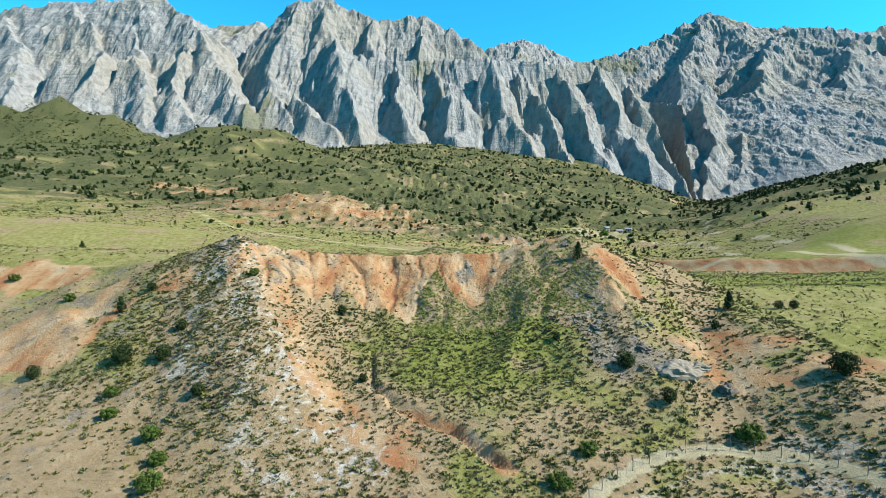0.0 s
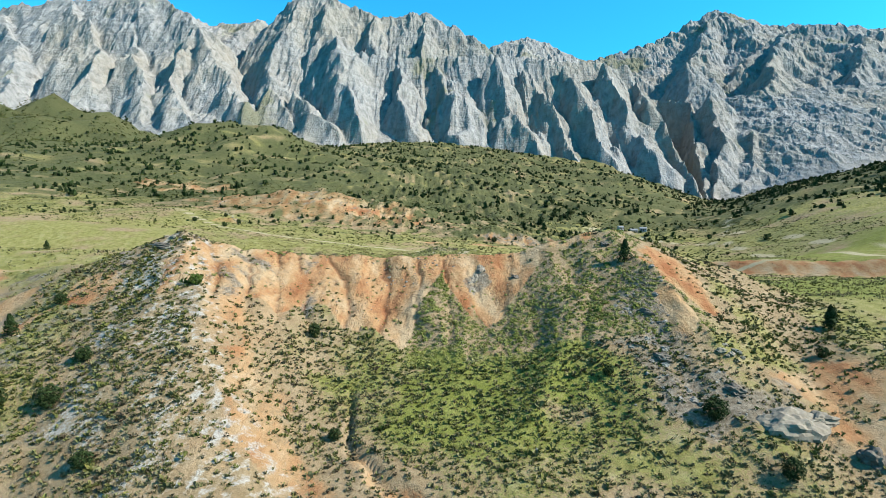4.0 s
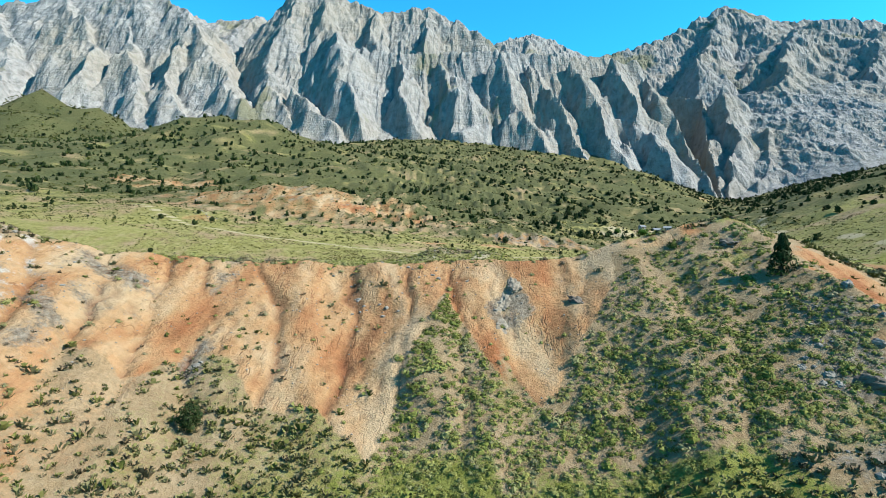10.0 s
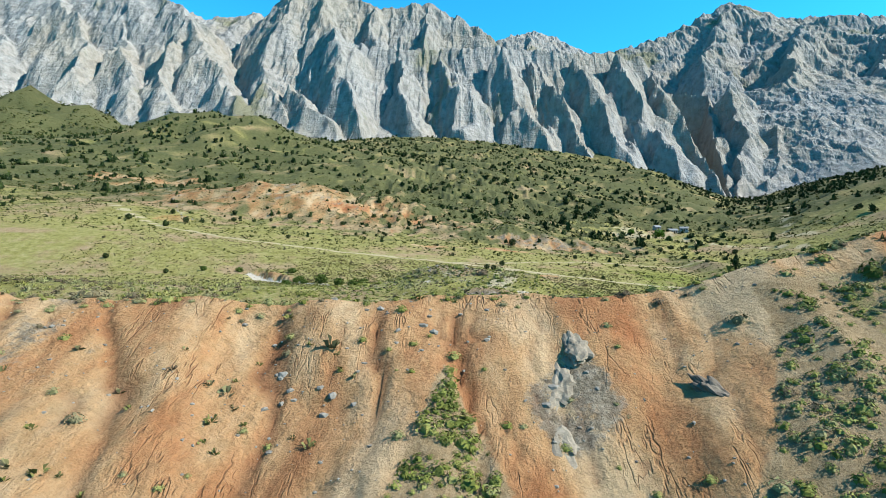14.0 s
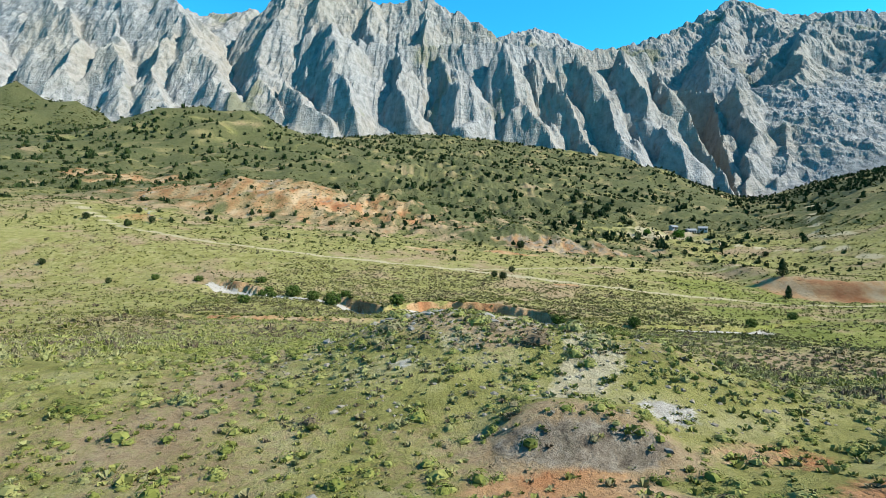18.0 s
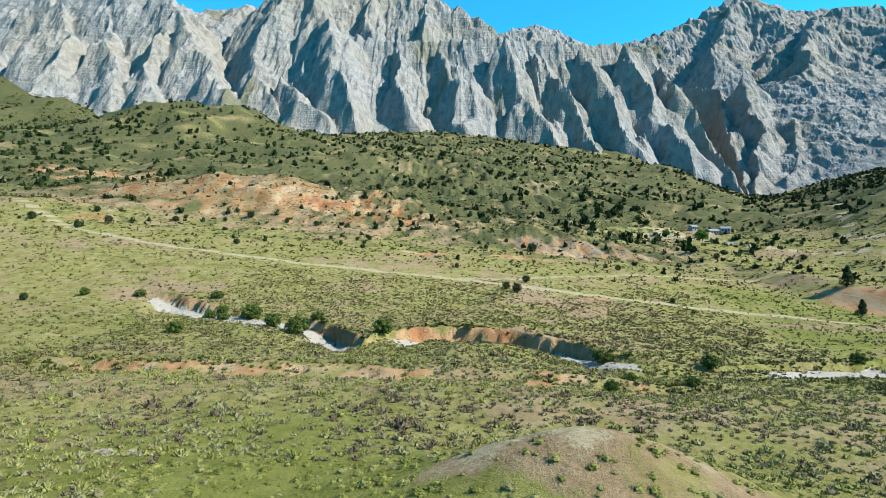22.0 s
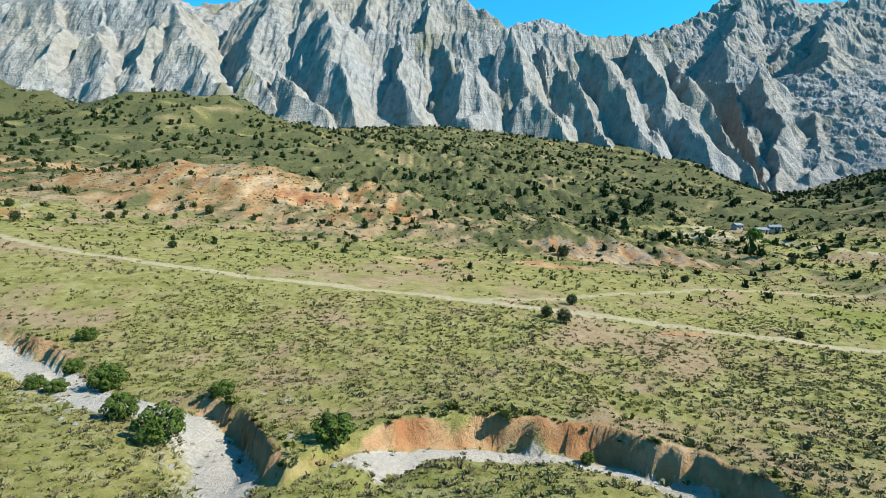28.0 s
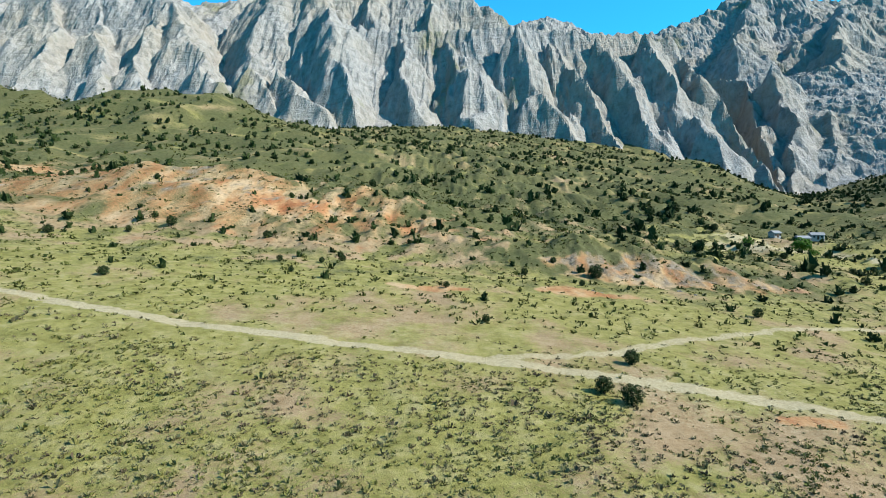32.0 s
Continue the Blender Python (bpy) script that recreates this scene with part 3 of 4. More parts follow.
    track = np.maximum(track, 0.62 - step(0.8, 2.4, off_line(x, y, ROAD_SPUR) + n3))
    for r in (VALLEY_ROAD, UPPER_ROAD):
        track = np.maximum(track, 1 - step(1.2, 2.6, off_line(x, y, r)))
    track = np.maximum(track, 0.34 * spot(x, y, -24, 337, 30, 7, n1))
    track = np.maximum(track, 0.36 * spot(x, y, 24, 322, 16, 10, n1))
    track = np.maximum(track, 0.62 * spot(x, y, 135, 520, 38, 22, n1))
    streak = off_line(x + n3, y, [(-1.2, 167.5), (1.2, 164.8), (1.8, 161.8), (-0.3, 158.6)])
    track = np.maximum(track, (0.8 + 0.6 * n3) * (1 - step(0.4, 1.7, streak)))
    pale_patch = spot(x, y, 3.3, 158.4, 1.5, 1.0, n1)
    track = np.maximum(track, (0.52 + 0.8 * n3) * spot(x, y, 1.5, 200.5, 9, 4.5, n1))
    track = np.maximum(track, (0.25 + 0.7 * n3) * spot(x, y, -3, 162, 6, 4, n1))
    rock = np.maximum(rock, (0.85 + 0.4 * n3) * spot(x, y, -0.2, 155.4, 2.9, 0.8, 0.3 * n1))
    bed = np.maximum(bed, pale_patch)
    grass = 0.66 + 0.55 * n2 + 0.45 * n1 - 0.45 * spot(x, y, -41, 106, 11, 26, n1) + 0.25 * spot(x, y, -4, 110, 32, 15, n1) + 0.5 * step(58, 70, x) * step(110, 124, y) * (1 - step(200, 260, y)) - 0.4 * spot(x, y, 35, 130, 9, 22, n1) - 0.55 * spot(x, y, -3, 166, 5, 3.5, n1) - 0.5 * spot(x, y, 1, 155.5, 4, 2.5, n1) - 0.55 * spot(x, y, 1.5, 200.5, 8, 5, n1) - 0.4 * spot(x, y, -110, 445, 115, 40, n1) - 0.7 * (1 - step(-56, -42, x)) * (1 - step(86, 100, y)) - 0.5 * step(430, 700, y) * n1 - 0.25 * (1 - step(144, 149, y)) - 0.5 * spot(x, y, 16, 133, 30, 15, n1) - 0.45 * (1 - step(9, 20, spine))
    lush = 0.2 + 0.6 * n2 + 0.7 * spot(x, y, 2, 108, 30, 18, n1) + 0.25 * spot(x, y, 40, 200, 40, 60, n1) + 0.3 * spot(x, y, -30, 195, 40, 25, n1) - 0.3 * step(285, 345, y) + 0.75 * step(55, 75, x) * step(130, 160, y) * (1 - step(330, 380, y)) + 0.35 * step(600, 900, y)
    scrub = (0.5 + n1) * np.maximum(spot(x, y, 40, 414, 52, 18, n1), spot(x, y, -110, 460, 110, 40, n1)) + 0.45 * step(350, 385, y) * (1 - step(500, 640, y)) * (0.8 + n1) * (1 - track) * (x < 120) + step(400, 600, y) * (0.70 + 0.6 * n1 + 0.5 * n2 + 0.3 * spot(x, y, -800, 1100, 320, 200, n1)) * (1 - 0.9 * spot(x, y, 135, 520, 50, 30, n1))
    far = step(335, 420, y + 18 * n1) * (1 - 0.9 * np.clip(1.5 * track, 0, 1))
    return grass, red, rock, bed, track, lush, scrub, far


def ground_low(x, y):
    return np.interp(y, [0, 60, 82, 105, 122, 140, 160], [0, 4, 10, 17, 23, 29, 33])


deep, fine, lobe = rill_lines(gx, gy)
# weight of the relief and of the shade painted along the grooves
mask(me, "shaded_rill", deep + 0.55 * fine)
for key, val in zip(("grass", "red", "rock", "pale", "track", "lush", "scrub", "far"), covers(gx, gy)):
    mask(me, key, val)
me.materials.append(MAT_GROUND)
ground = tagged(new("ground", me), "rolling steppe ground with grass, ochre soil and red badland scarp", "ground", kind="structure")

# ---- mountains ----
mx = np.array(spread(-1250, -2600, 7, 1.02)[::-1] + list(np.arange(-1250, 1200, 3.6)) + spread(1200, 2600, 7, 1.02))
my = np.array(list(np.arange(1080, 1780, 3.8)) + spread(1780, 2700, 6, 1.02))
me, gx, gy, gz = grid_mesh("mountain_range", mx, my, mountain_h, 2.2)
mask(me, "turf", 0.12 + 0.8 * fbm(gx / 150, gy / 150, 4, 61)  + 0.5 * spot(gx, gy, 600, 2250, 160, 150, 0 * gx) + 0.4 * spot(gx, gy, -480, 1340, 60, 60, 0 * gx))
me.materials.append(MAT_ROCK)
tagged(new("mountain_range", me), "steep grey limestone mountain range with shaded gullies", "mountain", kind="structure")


# ---- plants and stones ----
def leaf_material(name, stops, rough=0.75):
    k = Net(name, rough)
    c = k.ramp(k.attr("tone"), stops)
    c = k.mix(k.ramp(k.noise(2.2, 3), [(0.35, 0.45), (0.65, 0.0)]), c, k.mix(0.5, c, (0.03, 0.04, 0.01)))
    return k.finish(c)


MAT_SHRUB = leaf_material("steppe_shrub_leaves", [(0.0, (0.11, 0.13, 0.03)), (0.3, (0.23, 0.25, 0.06)), (0.55, (0.36, 0.35, 0.10)), (0.75, (0.40, 0.37, 0.17)), (0.9, (0.34, 0.29, 0.15)), (1.0, (0.20, 0.15, 0.09))])
# shrub colours again, brightened to make up for light lost between the leaf triangles
MAT_SHRUB_LIT = leaf_material("steppe_shrub_leaves_lit", [(0.0, (0.18, 0.215, 0.045)), (0.3, (0.35, 0.38, 0.085)), (0.55, (0.51, 0.51, 0.15)), (0.75, (0.48, 0.47, 0.21)), (0.9, (0.42, 0.36, 0.20)), (1.0, (0.25, 0.19, 0.12))])
MAT_JUNIPER = leaf_material("juniper_foliage", [(0.0, (0.03, 0.055, 0.018)), (0.5, (0.055, 0.092, 0.027)), (1.0, (0.09, 0.135, 0.04))])
MAT_WILLOW = leaf_material("willow_leaves", [(0.0, (0.08, 0.14, 0.026)), (0.5, (0.14, 0.22, 0.04)), (1.0, (0.22, 0.31, 0.06))])
MAT_BRIGHT = leaf_material("poplar_leaves", [(0.0, (0.08, 0.22, 0.018)), (1.0, (0.17, 0.36, 0.035))])


def bark_material():
    k = Net("bark", 0.9)
    n = k.noise(14, 5, (1, 1, 0.2))
    return k.finish(k.ramp(n, [(0.3, (0.07, 0.05, 0.035)), (0.7, (0.19, 0.14, 0.10))]), n, 0.6, 0.02)


def stone_material(name, dark, light):
    k = Net(name, 0.9)
    n, f = k.noise(1.1, 7, (1, 1, 1.2), rough=0.65), k.noise(9, 5)
    c = k.ramp(n, [(0.3, dark), (0.7, light)])
    c = k.mix(k.ramp(f, [(0.35, 0.5), (0.6, 0.0)]), c, k.mix(0.5, c, (0.12, 0.10, 0.07)))
    return k.finish(c, n, 0.7, 0.12)


MAT_BARK = bark_material()
MAT_STONE = stone_material("grey_stone", (0.30, 0.275, 0.235), (0.66, 0.62, 0.54))
MAT_TAN_STONE = stone_material("tan_stone", (0.37, 0.31, 0.23), (0.66, 0.575, 0.45))
MAT_DARK_STONE = stone_material("weathered_dark_stone", (0.17, 0.14, 0.11), (0.46, 0.39, 0.31))
MAT_PALE_STONE = stone_material("pale_stone", (0.40, 0.34, 0.24), (0.66, 0.60, 0.48))
rng = np.random.default_rng(7)


def soup(name, co, tone, material, faces=3):
    """A mesh of loose triangles from an array of corners."""
    me = bpy.data.meshes.new(name)
    co = np.asarray(co, np.float32).reshape(-1, 3)
    n = len(co)
    me.vertices.add(n)
    me.vertices.foreach_set("co", co.ravel())
    me.loops.add(n)
    me.loops.foreach_set("vertex_index", np.arange(n, dtype=np.int32))
    me.polygons.add(n // 3)
    me.polygons.foreach_set("loop_start", np.arange(0, n, 3, dtype=np.int32))
    me.polygons.foreach_set("loop_total", np.full(n // 3, 3, dtype=np.int32))
    me.update(calc_edges=True)
    mask(me, "tone", tone)
    me.materials.append(material)
    return me


def dome(n, size, flat=0.8, up=0.5, low=0.0, follow=0.85):
    """Corners of n leafy triangles over a unit dome."""
    a, h = rng.uniform(0, 2 * np.pi, n), low + (1 - low) * rng.uniform(0, 1, n) ** 0.8
    r = np.sqrt(np.maximum(0, 1 - h * h)) * rng.uniform(0.75, 1.05, n)
    c = np.stack([r * np.cos(a), r * np.sin(a), h * flat], -1)
    t = rng.normal(size=(n, 3, 3))
    t[:, :, 2] *= up
    out = c * np.array([1, 1, 1 / max(flat, 0.3)])
    out /= np.maximum(np.linalg.norm(out, axis=1, keepdims=True), 1e-6)
    t -= follow * np.sum(t * out[:, None, :], axis=2, keepdims=True) * out[:, None, :]
    t /= np.linalg.norm(t, axis=2, keepdims=True)
    return c[:, None, :] + t * size * rng.uniform(0.7, 1.25, (n, 1, 1))


def sprigs(n, width):
    """Corners of n leafy sprigs fanning out from the foot of a unit tuft, some broad at the tip."""
    a, e = rng.uniform(0, 2 * np.pi, n), rng.uniform(0.12, 1.0, n)
    out = np.sqrt(1 - 0.9 * e * e)
    tip = np.stack([out * np.cos(a), out * np.sin(a), e], -1) * rng.uniform(0.8, 1.12, (n, 1))
    foot = tip * np.array([0.4, 0.4, 0.0])
    b = a + np.pi / 2 + rng.normal(0, 0.6, n)
    side = np.stack([np.cos(b), np.sin(b), rng.normal(0, 0.3, n)], -1) * width * rng.uniform(0.7, 1.3, (n, 1))
    broad = (rng.uniform(0, 1, n) < 0.55)[:, None]
    low, high = np.where(broad, foot, tip), np.where(broad, tip, foot)
    return np.stack([high + side, high - side, low], 1)


def tuft(n, size, sides):
    """A lumpy cushion with leaves or sprigs standing out of it, n triangles in all."""
    a = np.arange(sides) * 2 * np.pi / sides
    if n < 30:
        return sprigs(n, 0.9 * size)

    def ring(r, z):
        q = r * rng.uniform(0.75, 1.22, sides)
        b = a + rng.uniform(-0.28, 0.28, sides)
        return np.stack([q * np.cos(b), q * np.sin(b), z * rng.uniform(0.75, 1.25, sides)], -1)
    rings = [ring(0.95, 0.0), ring(0.72, 0.55)] if sides < 5 else [ring(0.82, 0.0), ring(0.93, 0.42), ring(0.6, 0.8)]
    top = np.array([rng.uniform(-0.15, 0.15), rng.uniform(-0.15, 0.15), 0.98])
    tris = []
    for k in range(sides):
        j = (k + 1) % sides
        for lo, hi in zip(rings, rings[1:]):
            tris += [(lo[k], lo[j], hi[j]), (lo[k], hi[j], hi[k])]
        tris.append((rings[-1][k], rings[-1][j], top))
    rest = n - len(tris)
    if rest < 4:
        return np.concatenate([np.array(tris) * 0.94, dome(rest, size, 0.95, 1.0)]) if rest > 0 else np.array(tris)
    if n < 60:
        return np.concatenate([np.array(tris) * 0.68, sprigs(rest, size)])
    return np.concatenate([np.array(tris) * 0.64, dome(rest, size, 0.95, 1.0)])


def scatter(x, y, radius, height, templates, sink=0.1):
    """Turns the templates about and sets one on each place of the ground."""
    n = len(x)
    z = ground_h(x, y) - sink * radius
    a = rng.uniform(0, 2 * np.pi, n)
    which = rng.integers(0, len(templates), n)
    t = np.stack(templates)[which]
    ca, sa = np.cos(a)[:, None, None], np.sin(a)[:, None, None]
    out = np.empty_like(t)
    rr = radius[:, None, None]
    out[..., 0:1] = (t[..., 0:1] * ca[..., None] - t[..., 1:2] * sa[..., None]) * rr[..., None]
    out[..., 1:2] = (t[..., 0:1] * sa[..., None] + t[..., 1:2] * ca[..., None]) * rr[..., None]
    out[..., 2] = t[..., 2] * height[:, None, None]
    out += np.stack([x, y, z], -1)[:, None, None, :]
    return out


def sow(n, x0, x1, y0, y1, dense):
    x, y = rng.uniform(x0, x1, n), rng.uniform(y0, y1, n)
    keep = rng.uniform(0, 1, n) < dense(x, y)
    return x[keep], y[keep]


def shrub_density(x, y):
    grass, red, rock, bed, track, lush, scrub, far = covers(x, y)
    d = 0.6 + 0.7 * fbm(x / 7, y / 7, 3, 71) + 0.35 * np.clip(lush, 0, 1) + 0.4 * spot(x, y, -6, 110, 34, 15, 0 * x)
    d = d * (1 - 0.93 * np.clip(1.2 * red, 0, 1)) * (1 - 0.85 * (1 - step(-52, -34, x)) * (1 - step(86, 100, y))) * (1 - 0.5 * np.clip(rock, 0, 1)) * (1 - 0.97 * step(0.7, 0.95, bed)) * (1 - 0.93 * np.clip(1.6 * track, 0, 1))
    return d * (1 - 0.4 * spot(x, y, -2, 161, 12, 8, 0 * x))


def outside_bowl(x, y):
    return shrub_density(x, y) * ~((np.abs(x) < 72) & (y > 64) & (y < 149))


def shrubs(name, label, n, area, tris, size, leaf, dense=shrub_density, lean=0.0, sides=4, leaves=MAT_SHRUB):
    x, y = sow(n, *area, dense)
    r = size * np.exp(rng.normal(0, 0.33, len(x)))
    tone = np.clip(0.36 + lean + 0.4 * fbm(x / 16, y / 16, 3, 73) + rng.normal(0, 0.19, len(x)), 0, 1)
    co = scatter(x, y, r, r * rng.uniform(0.65, 1.05, len(x)), [tuft(tris, leaf, sides) for _ in range(16)])
    me = soup(name, co, np.repeat(tone, tris * 3), leaves)
    return tagged(new(name, me), label, "shrubs", kind="stuff")


def on_spur(x, y):
    return (x > -9) & (x < 40) & (y > 116) & (y < 147)


def spur_density(x, y):
    return np.clip(1 - 1.6 * covers(x, y)[1], 0, 1) * (0.72 + 0.5 * fbm(x / 5, y / 5, 3, 79)) * (1 - 0.6 * step(130, 140, y + 0.3 * (x - 20)) * step(9, 14, x))


shrubs("spur_shrubs", "rounded olive and grey-green shrubs crowding the spur", 8000, (-9, 40, 116, 147), 64, 0.36, 0.26, spur_density, lean=0.12, sides=4, leaves=MAT_SHRUB_LIT)
shrubs("bowl_shrubs", "low olive and grey-green shrubs dotting the bowl slopes", 36000, (-72, 72, 64, 149), 18, 0.35, 0.3, lambda x, y: shrub_density(x, y) * ~on_spur(x, y), lean=0.27, sides=4)


def close_by(x, y):
    return (np.abs(x + 4) < 19) & (y < 204)


def plain_density(x, y):
    n = 14 * fbm(x / 12, y / 12, 3, 78)
    inside = step(-74, -50, x + n) * (1 - step(45, 69, x + n)) * (1 - step(316, 342, y + n - 0.12 * x))
    return shrub_density(x, y) * ~close_by(x, y) * inside


def near_plain(x, y):
    return (np.abs(x) < 46) & (y < 246)


shrubs("near_plain_shrubs", "low olive tufts and shrubs on the grassy plain", 23000, (-46, 46, 148, 246), 46, 0.3, 0.11, plain_density, lean=0.36, sides=4, leaves=MAT_SHRUB_LIT)
shrubs("plain_shrubs", "low green steppe shrubs spread over the grassy plain", 82000, (-75, 70, 148, 345), 13, 0.31, 0.28, lambda x, y: plain_density(x, y) * ~near_plain(x, y), lean=0.34, sides=4)
shrubs("brow_shrubs", "leafy olive shrubs on the grass behind the scarp", 4200, (-23, 15, 148, 204), 120, 0.25, 0.17, shrub_density, lean=0.12, sides=5, leaves=MAT_SHRUB_LIT)
shrubs("dry_tufts", "small dry grass tufts on the ground behind the scarp", 9000, (-19, 12, 148, 186), 16, 0.13, 0.4, lambda x, y: 0.4 + 0.6 * spot(x, y, -1, 165, 9, 6, 0 * x), lean=0.26, sides=3, leaves=MAT_SHRUB_LIT)
shrubs("ridge_shrubs", "dense dark shrubs on the stony spur", 5200, (-75, -30, 80, 132), 18, 0.36, 0.32, lambda x, y: np.clip(0.9 * shrub_density(x, y) + 0.15, 0, 1) * (1 - 0.8 * step(0, 6, x + 44 - 0.45 * (112 - y))), lean=0.22, sides=4)
shrubs("high_hill_shrubs", "dense dark green scrub on the high hill", 9000, (-1200, -420, 900, 1220), 8, 2.0, 0.3, lambda x, y: 0.75 + 0 * x, lean=-0.36, sides=3)


def brow_density(x, y):
    rim_y = np.interp(x, [p[0] for p in RIM], [p[1] for p in RIM])
    near_brow = (1 - step(0.6, 2.6, np.abs(y - rim_y - 0.6))) * 0.5
    return np.maximum(near_brow, 0.035 * (y < rim_y)) + 0.3 * spot(x, y, -1, 166, 9, 5, 0 * x)


shrubs("scarp_shrubs", "rounded grey-green shrubs along the scarp brow and face", 9000, (-52, 34, 116, 174), 150, 0.36, 0.19, brow_density, lean=0.3, sides=5, leaves=MAT_SHRUB_LIT)
shrubs("foot_shrubs", "low olive shrubs on the gentle ground below the bowl", 15000, (-95, 95, -30, 72), 8, 0.38, 0.3, lean=0.27, sides=3)
shrubs("side_shrubs", "small green shrubs on the outer slopes", 19000, (-150, -50, 20, 345), 8, 0.42, 0.3, outside_bowl, lean=0.27, sides=3)
shrubs("outer_shrubs", "small green shrubs on the valley plain", 21000, (45, 170, 20, 345), 8, 0.42, 0.3, outside_bowl, lean=0.27, sides=3)


def piedmont_density(x, y):
    return np.maximum(shrub_density(x, y), step(385, 420, y) * (0.42 + 0.8 * fbm(x / 11, y / 11, 3, 74)))


shrubs("piedmont_shrubs", "scattered shrubs on the rising piedmont", 44000, (-330, 260, 345, 600), 8, 0.62, 0.3, piedmont_density, lean=-0.3, sides=3)


def bank_density(x, y):
    d = stream_side(x, y) + 0.9 * fbm(x / 4.5, y / 4.5, 4, 12)
    return step(2.9, 3.3, d) * (1 - step(4.2, 6.0, d)) * step(0.5, 1.2, stream_cut(x)) * 0.75


shrubs("bank_shrubs", "dark leafy shrubs along the top of the cut stream bank", 5200, (-84, 62, 246, 326), 46, 0.42, 0.34, bank_density, lean=-0.1, sides=4)


shrubs("terrace_shrubs", "dark shrubs along the eroded edge of the low terrace", 2600, (-64, 26, 232, 246), 42, 0.34, 0.17, lambda x, y: 0.75 * (1 - step(1.5, 4, np.abs(y - 238.5 + 4 * fbm(x / 20, y / 20, 2, 14)))) * (0.6 + fbm(x / 5, y / 5, 3, 80)), lean=-0.12, sides=4)


def hill_density(x, y):
    return np.clip(0.45 + 0.9 * fbm(x / 90, y / 90, 4, 75), 0, 1)


shrubs("hill_shrubs", "dark green scrub covering the far hillsides", 34000, (-900, 800, 480, 1260), 8, 1.5, 0.3, hill_density, lean=-0.42, sides=3)


def wood(name, label, n, area, size, dense):
    x, y = sow(n, *area, dense)
    r = size * np.exp(np.clip(rng.normal(0, 0.33, len(x)), -0.8, 0.55))
    co = scatter(x, y, r, r * rng.uniform(1.2, 2.1, len(x)), [tuft(32, 0.42, 4) for _ in range(10)])
    me = soup(name, co, np.repeat(rng.uniform(0, 1, len(x)), 32 * 3), MAT_JUNIPER)
    return tagged(new(name, me), label, "trees", kind="stuff")


def wood_density(x, y):
    return np.clip(0.42 + 1.2 * fbm(x / 70, y / 70, 3, 77) + 0.3 * spot(x, y, -330, 800, 170, 130, 0 * x) + 0.5 * spot(x, y, 600, 900, 260, 300, 0 * x), 0, 1) * step(400, 520, y)


wood("far_junipers", "dark junipers scattered over the far hills", 15000, (-750, 800, 400, 1250), 1.9, wood_density)
wood("nearer_junipers", "round dark junipers on the piedmont slope", 1500, (-300, 180, 360, 560), 0.95, lambda x, y: np.clip(0.5 + 0.9 * fbm(x / 30, y / 30, 3, 76), 0, 1) * (0.3 + 0.7 * step(370, 430, y)))


# ---- things ----
def part(name, me, parent, label="", material=None):
    if material:
        me.materials.append(material)
    ob = new(name, me)
    ob.parent = parent
    return tagged(ob, label)


def from_bm(name, bm, smooth=False):
    me = bpy.data.meshes.new(name)
    bm.to_mesh(me)
    bm.free()
    if smooth:
        me.polygons.foreach_set("use_smooth", [True] * len(me.polygons))
    return me


def limb(bm, a, b, r0, r1, sides=7):
    a, b = Vector(a), Vector(b)
    turn = (b - a).to_track_quat("Z", "Y").to_matrix()
    rings = []
    for p, r in ((a, r0), (a.lerp(b, 0.5) + Vector((0.03, -0.02, 0)) * (b - a).length, (r0 + r1) / 2), (b, r1)):
        rings.append([bm.verts.new(p + turn @ Vector((r * math.cos(2 * math.pi * k / sides), r * math.sin(2 * math.pi * k / sides), 0))) for k in range(sides)])
    for lo, hi in zip(rings, rings[1:]):
        for k in range(sides):
            bm.faces.new((lo[k], lo[(k + 1) % sides], hi[(k + 1) % sides], hi[k]))
    bm.faces.new(rings[-1])


def crown_mesh(name, lobes, leaves, leaf, material):
    """A crown of leafy clumps: lobes of (x, y, z, radius, height) in units of the tree's height."""
    tris, tones = [], []
    for x, y, z, r, h in lobes:
        t = dome(leaves, leaf / r, 1.0, 1.0, -0.85)
        t = t * np.array([r, r, h]) + np.array([x, y, z])
        tris.append(t)
        tones.append(np.repeat(np.clip(rng.normal(0.5, 0.22, leaves), 0, 1), 3))
    return soup(name, np.concatenate(tris), np.concatenate(tones), material)


def tree(kind, label, category, lobes, leaves, leaf, material, trunk=0.06, height=0.35, lean=0.05):
    base = new(kind)
    bm = bmesh.new()
    limb(bm, (0, 0, -0.12), (lean, 0.02, height), trunk, trunk * 0.6)
    for x, y, z, r, h in lobes[:4]:
        limb(bm, (lean * 0.7, 0.01, height * 0.7), (x * 0.8, y * 0.8, z), trunk * 0.5, trunk * 0.15, 5)
    part("trunk", from_bm("trunk", bm), base, "", MAT_BARK)
    part("crown", crown_mesh("crown", lobes, leaves, leaf, material), base)
    return tagged(base, label, category)


def lobes_round(n, spread_, lo, hi, r):
    out = []
    for k in range(n):
        a, d = 2.4 * k + rng.uniform(-0.3, 0.3), spread_ * math.sqrt((k + 0.3) / n)
        z = lo + (hi - lo) * rng.uniform(0, 1) * (1 - 0.5 * d / spread_)
        q = r * rng.uniform(0.75, 1.2)
        out.append((d * math.cos(a), d * math.sin(a), z, q, q * rng.uniform(0.8, 1.05)))
    return out


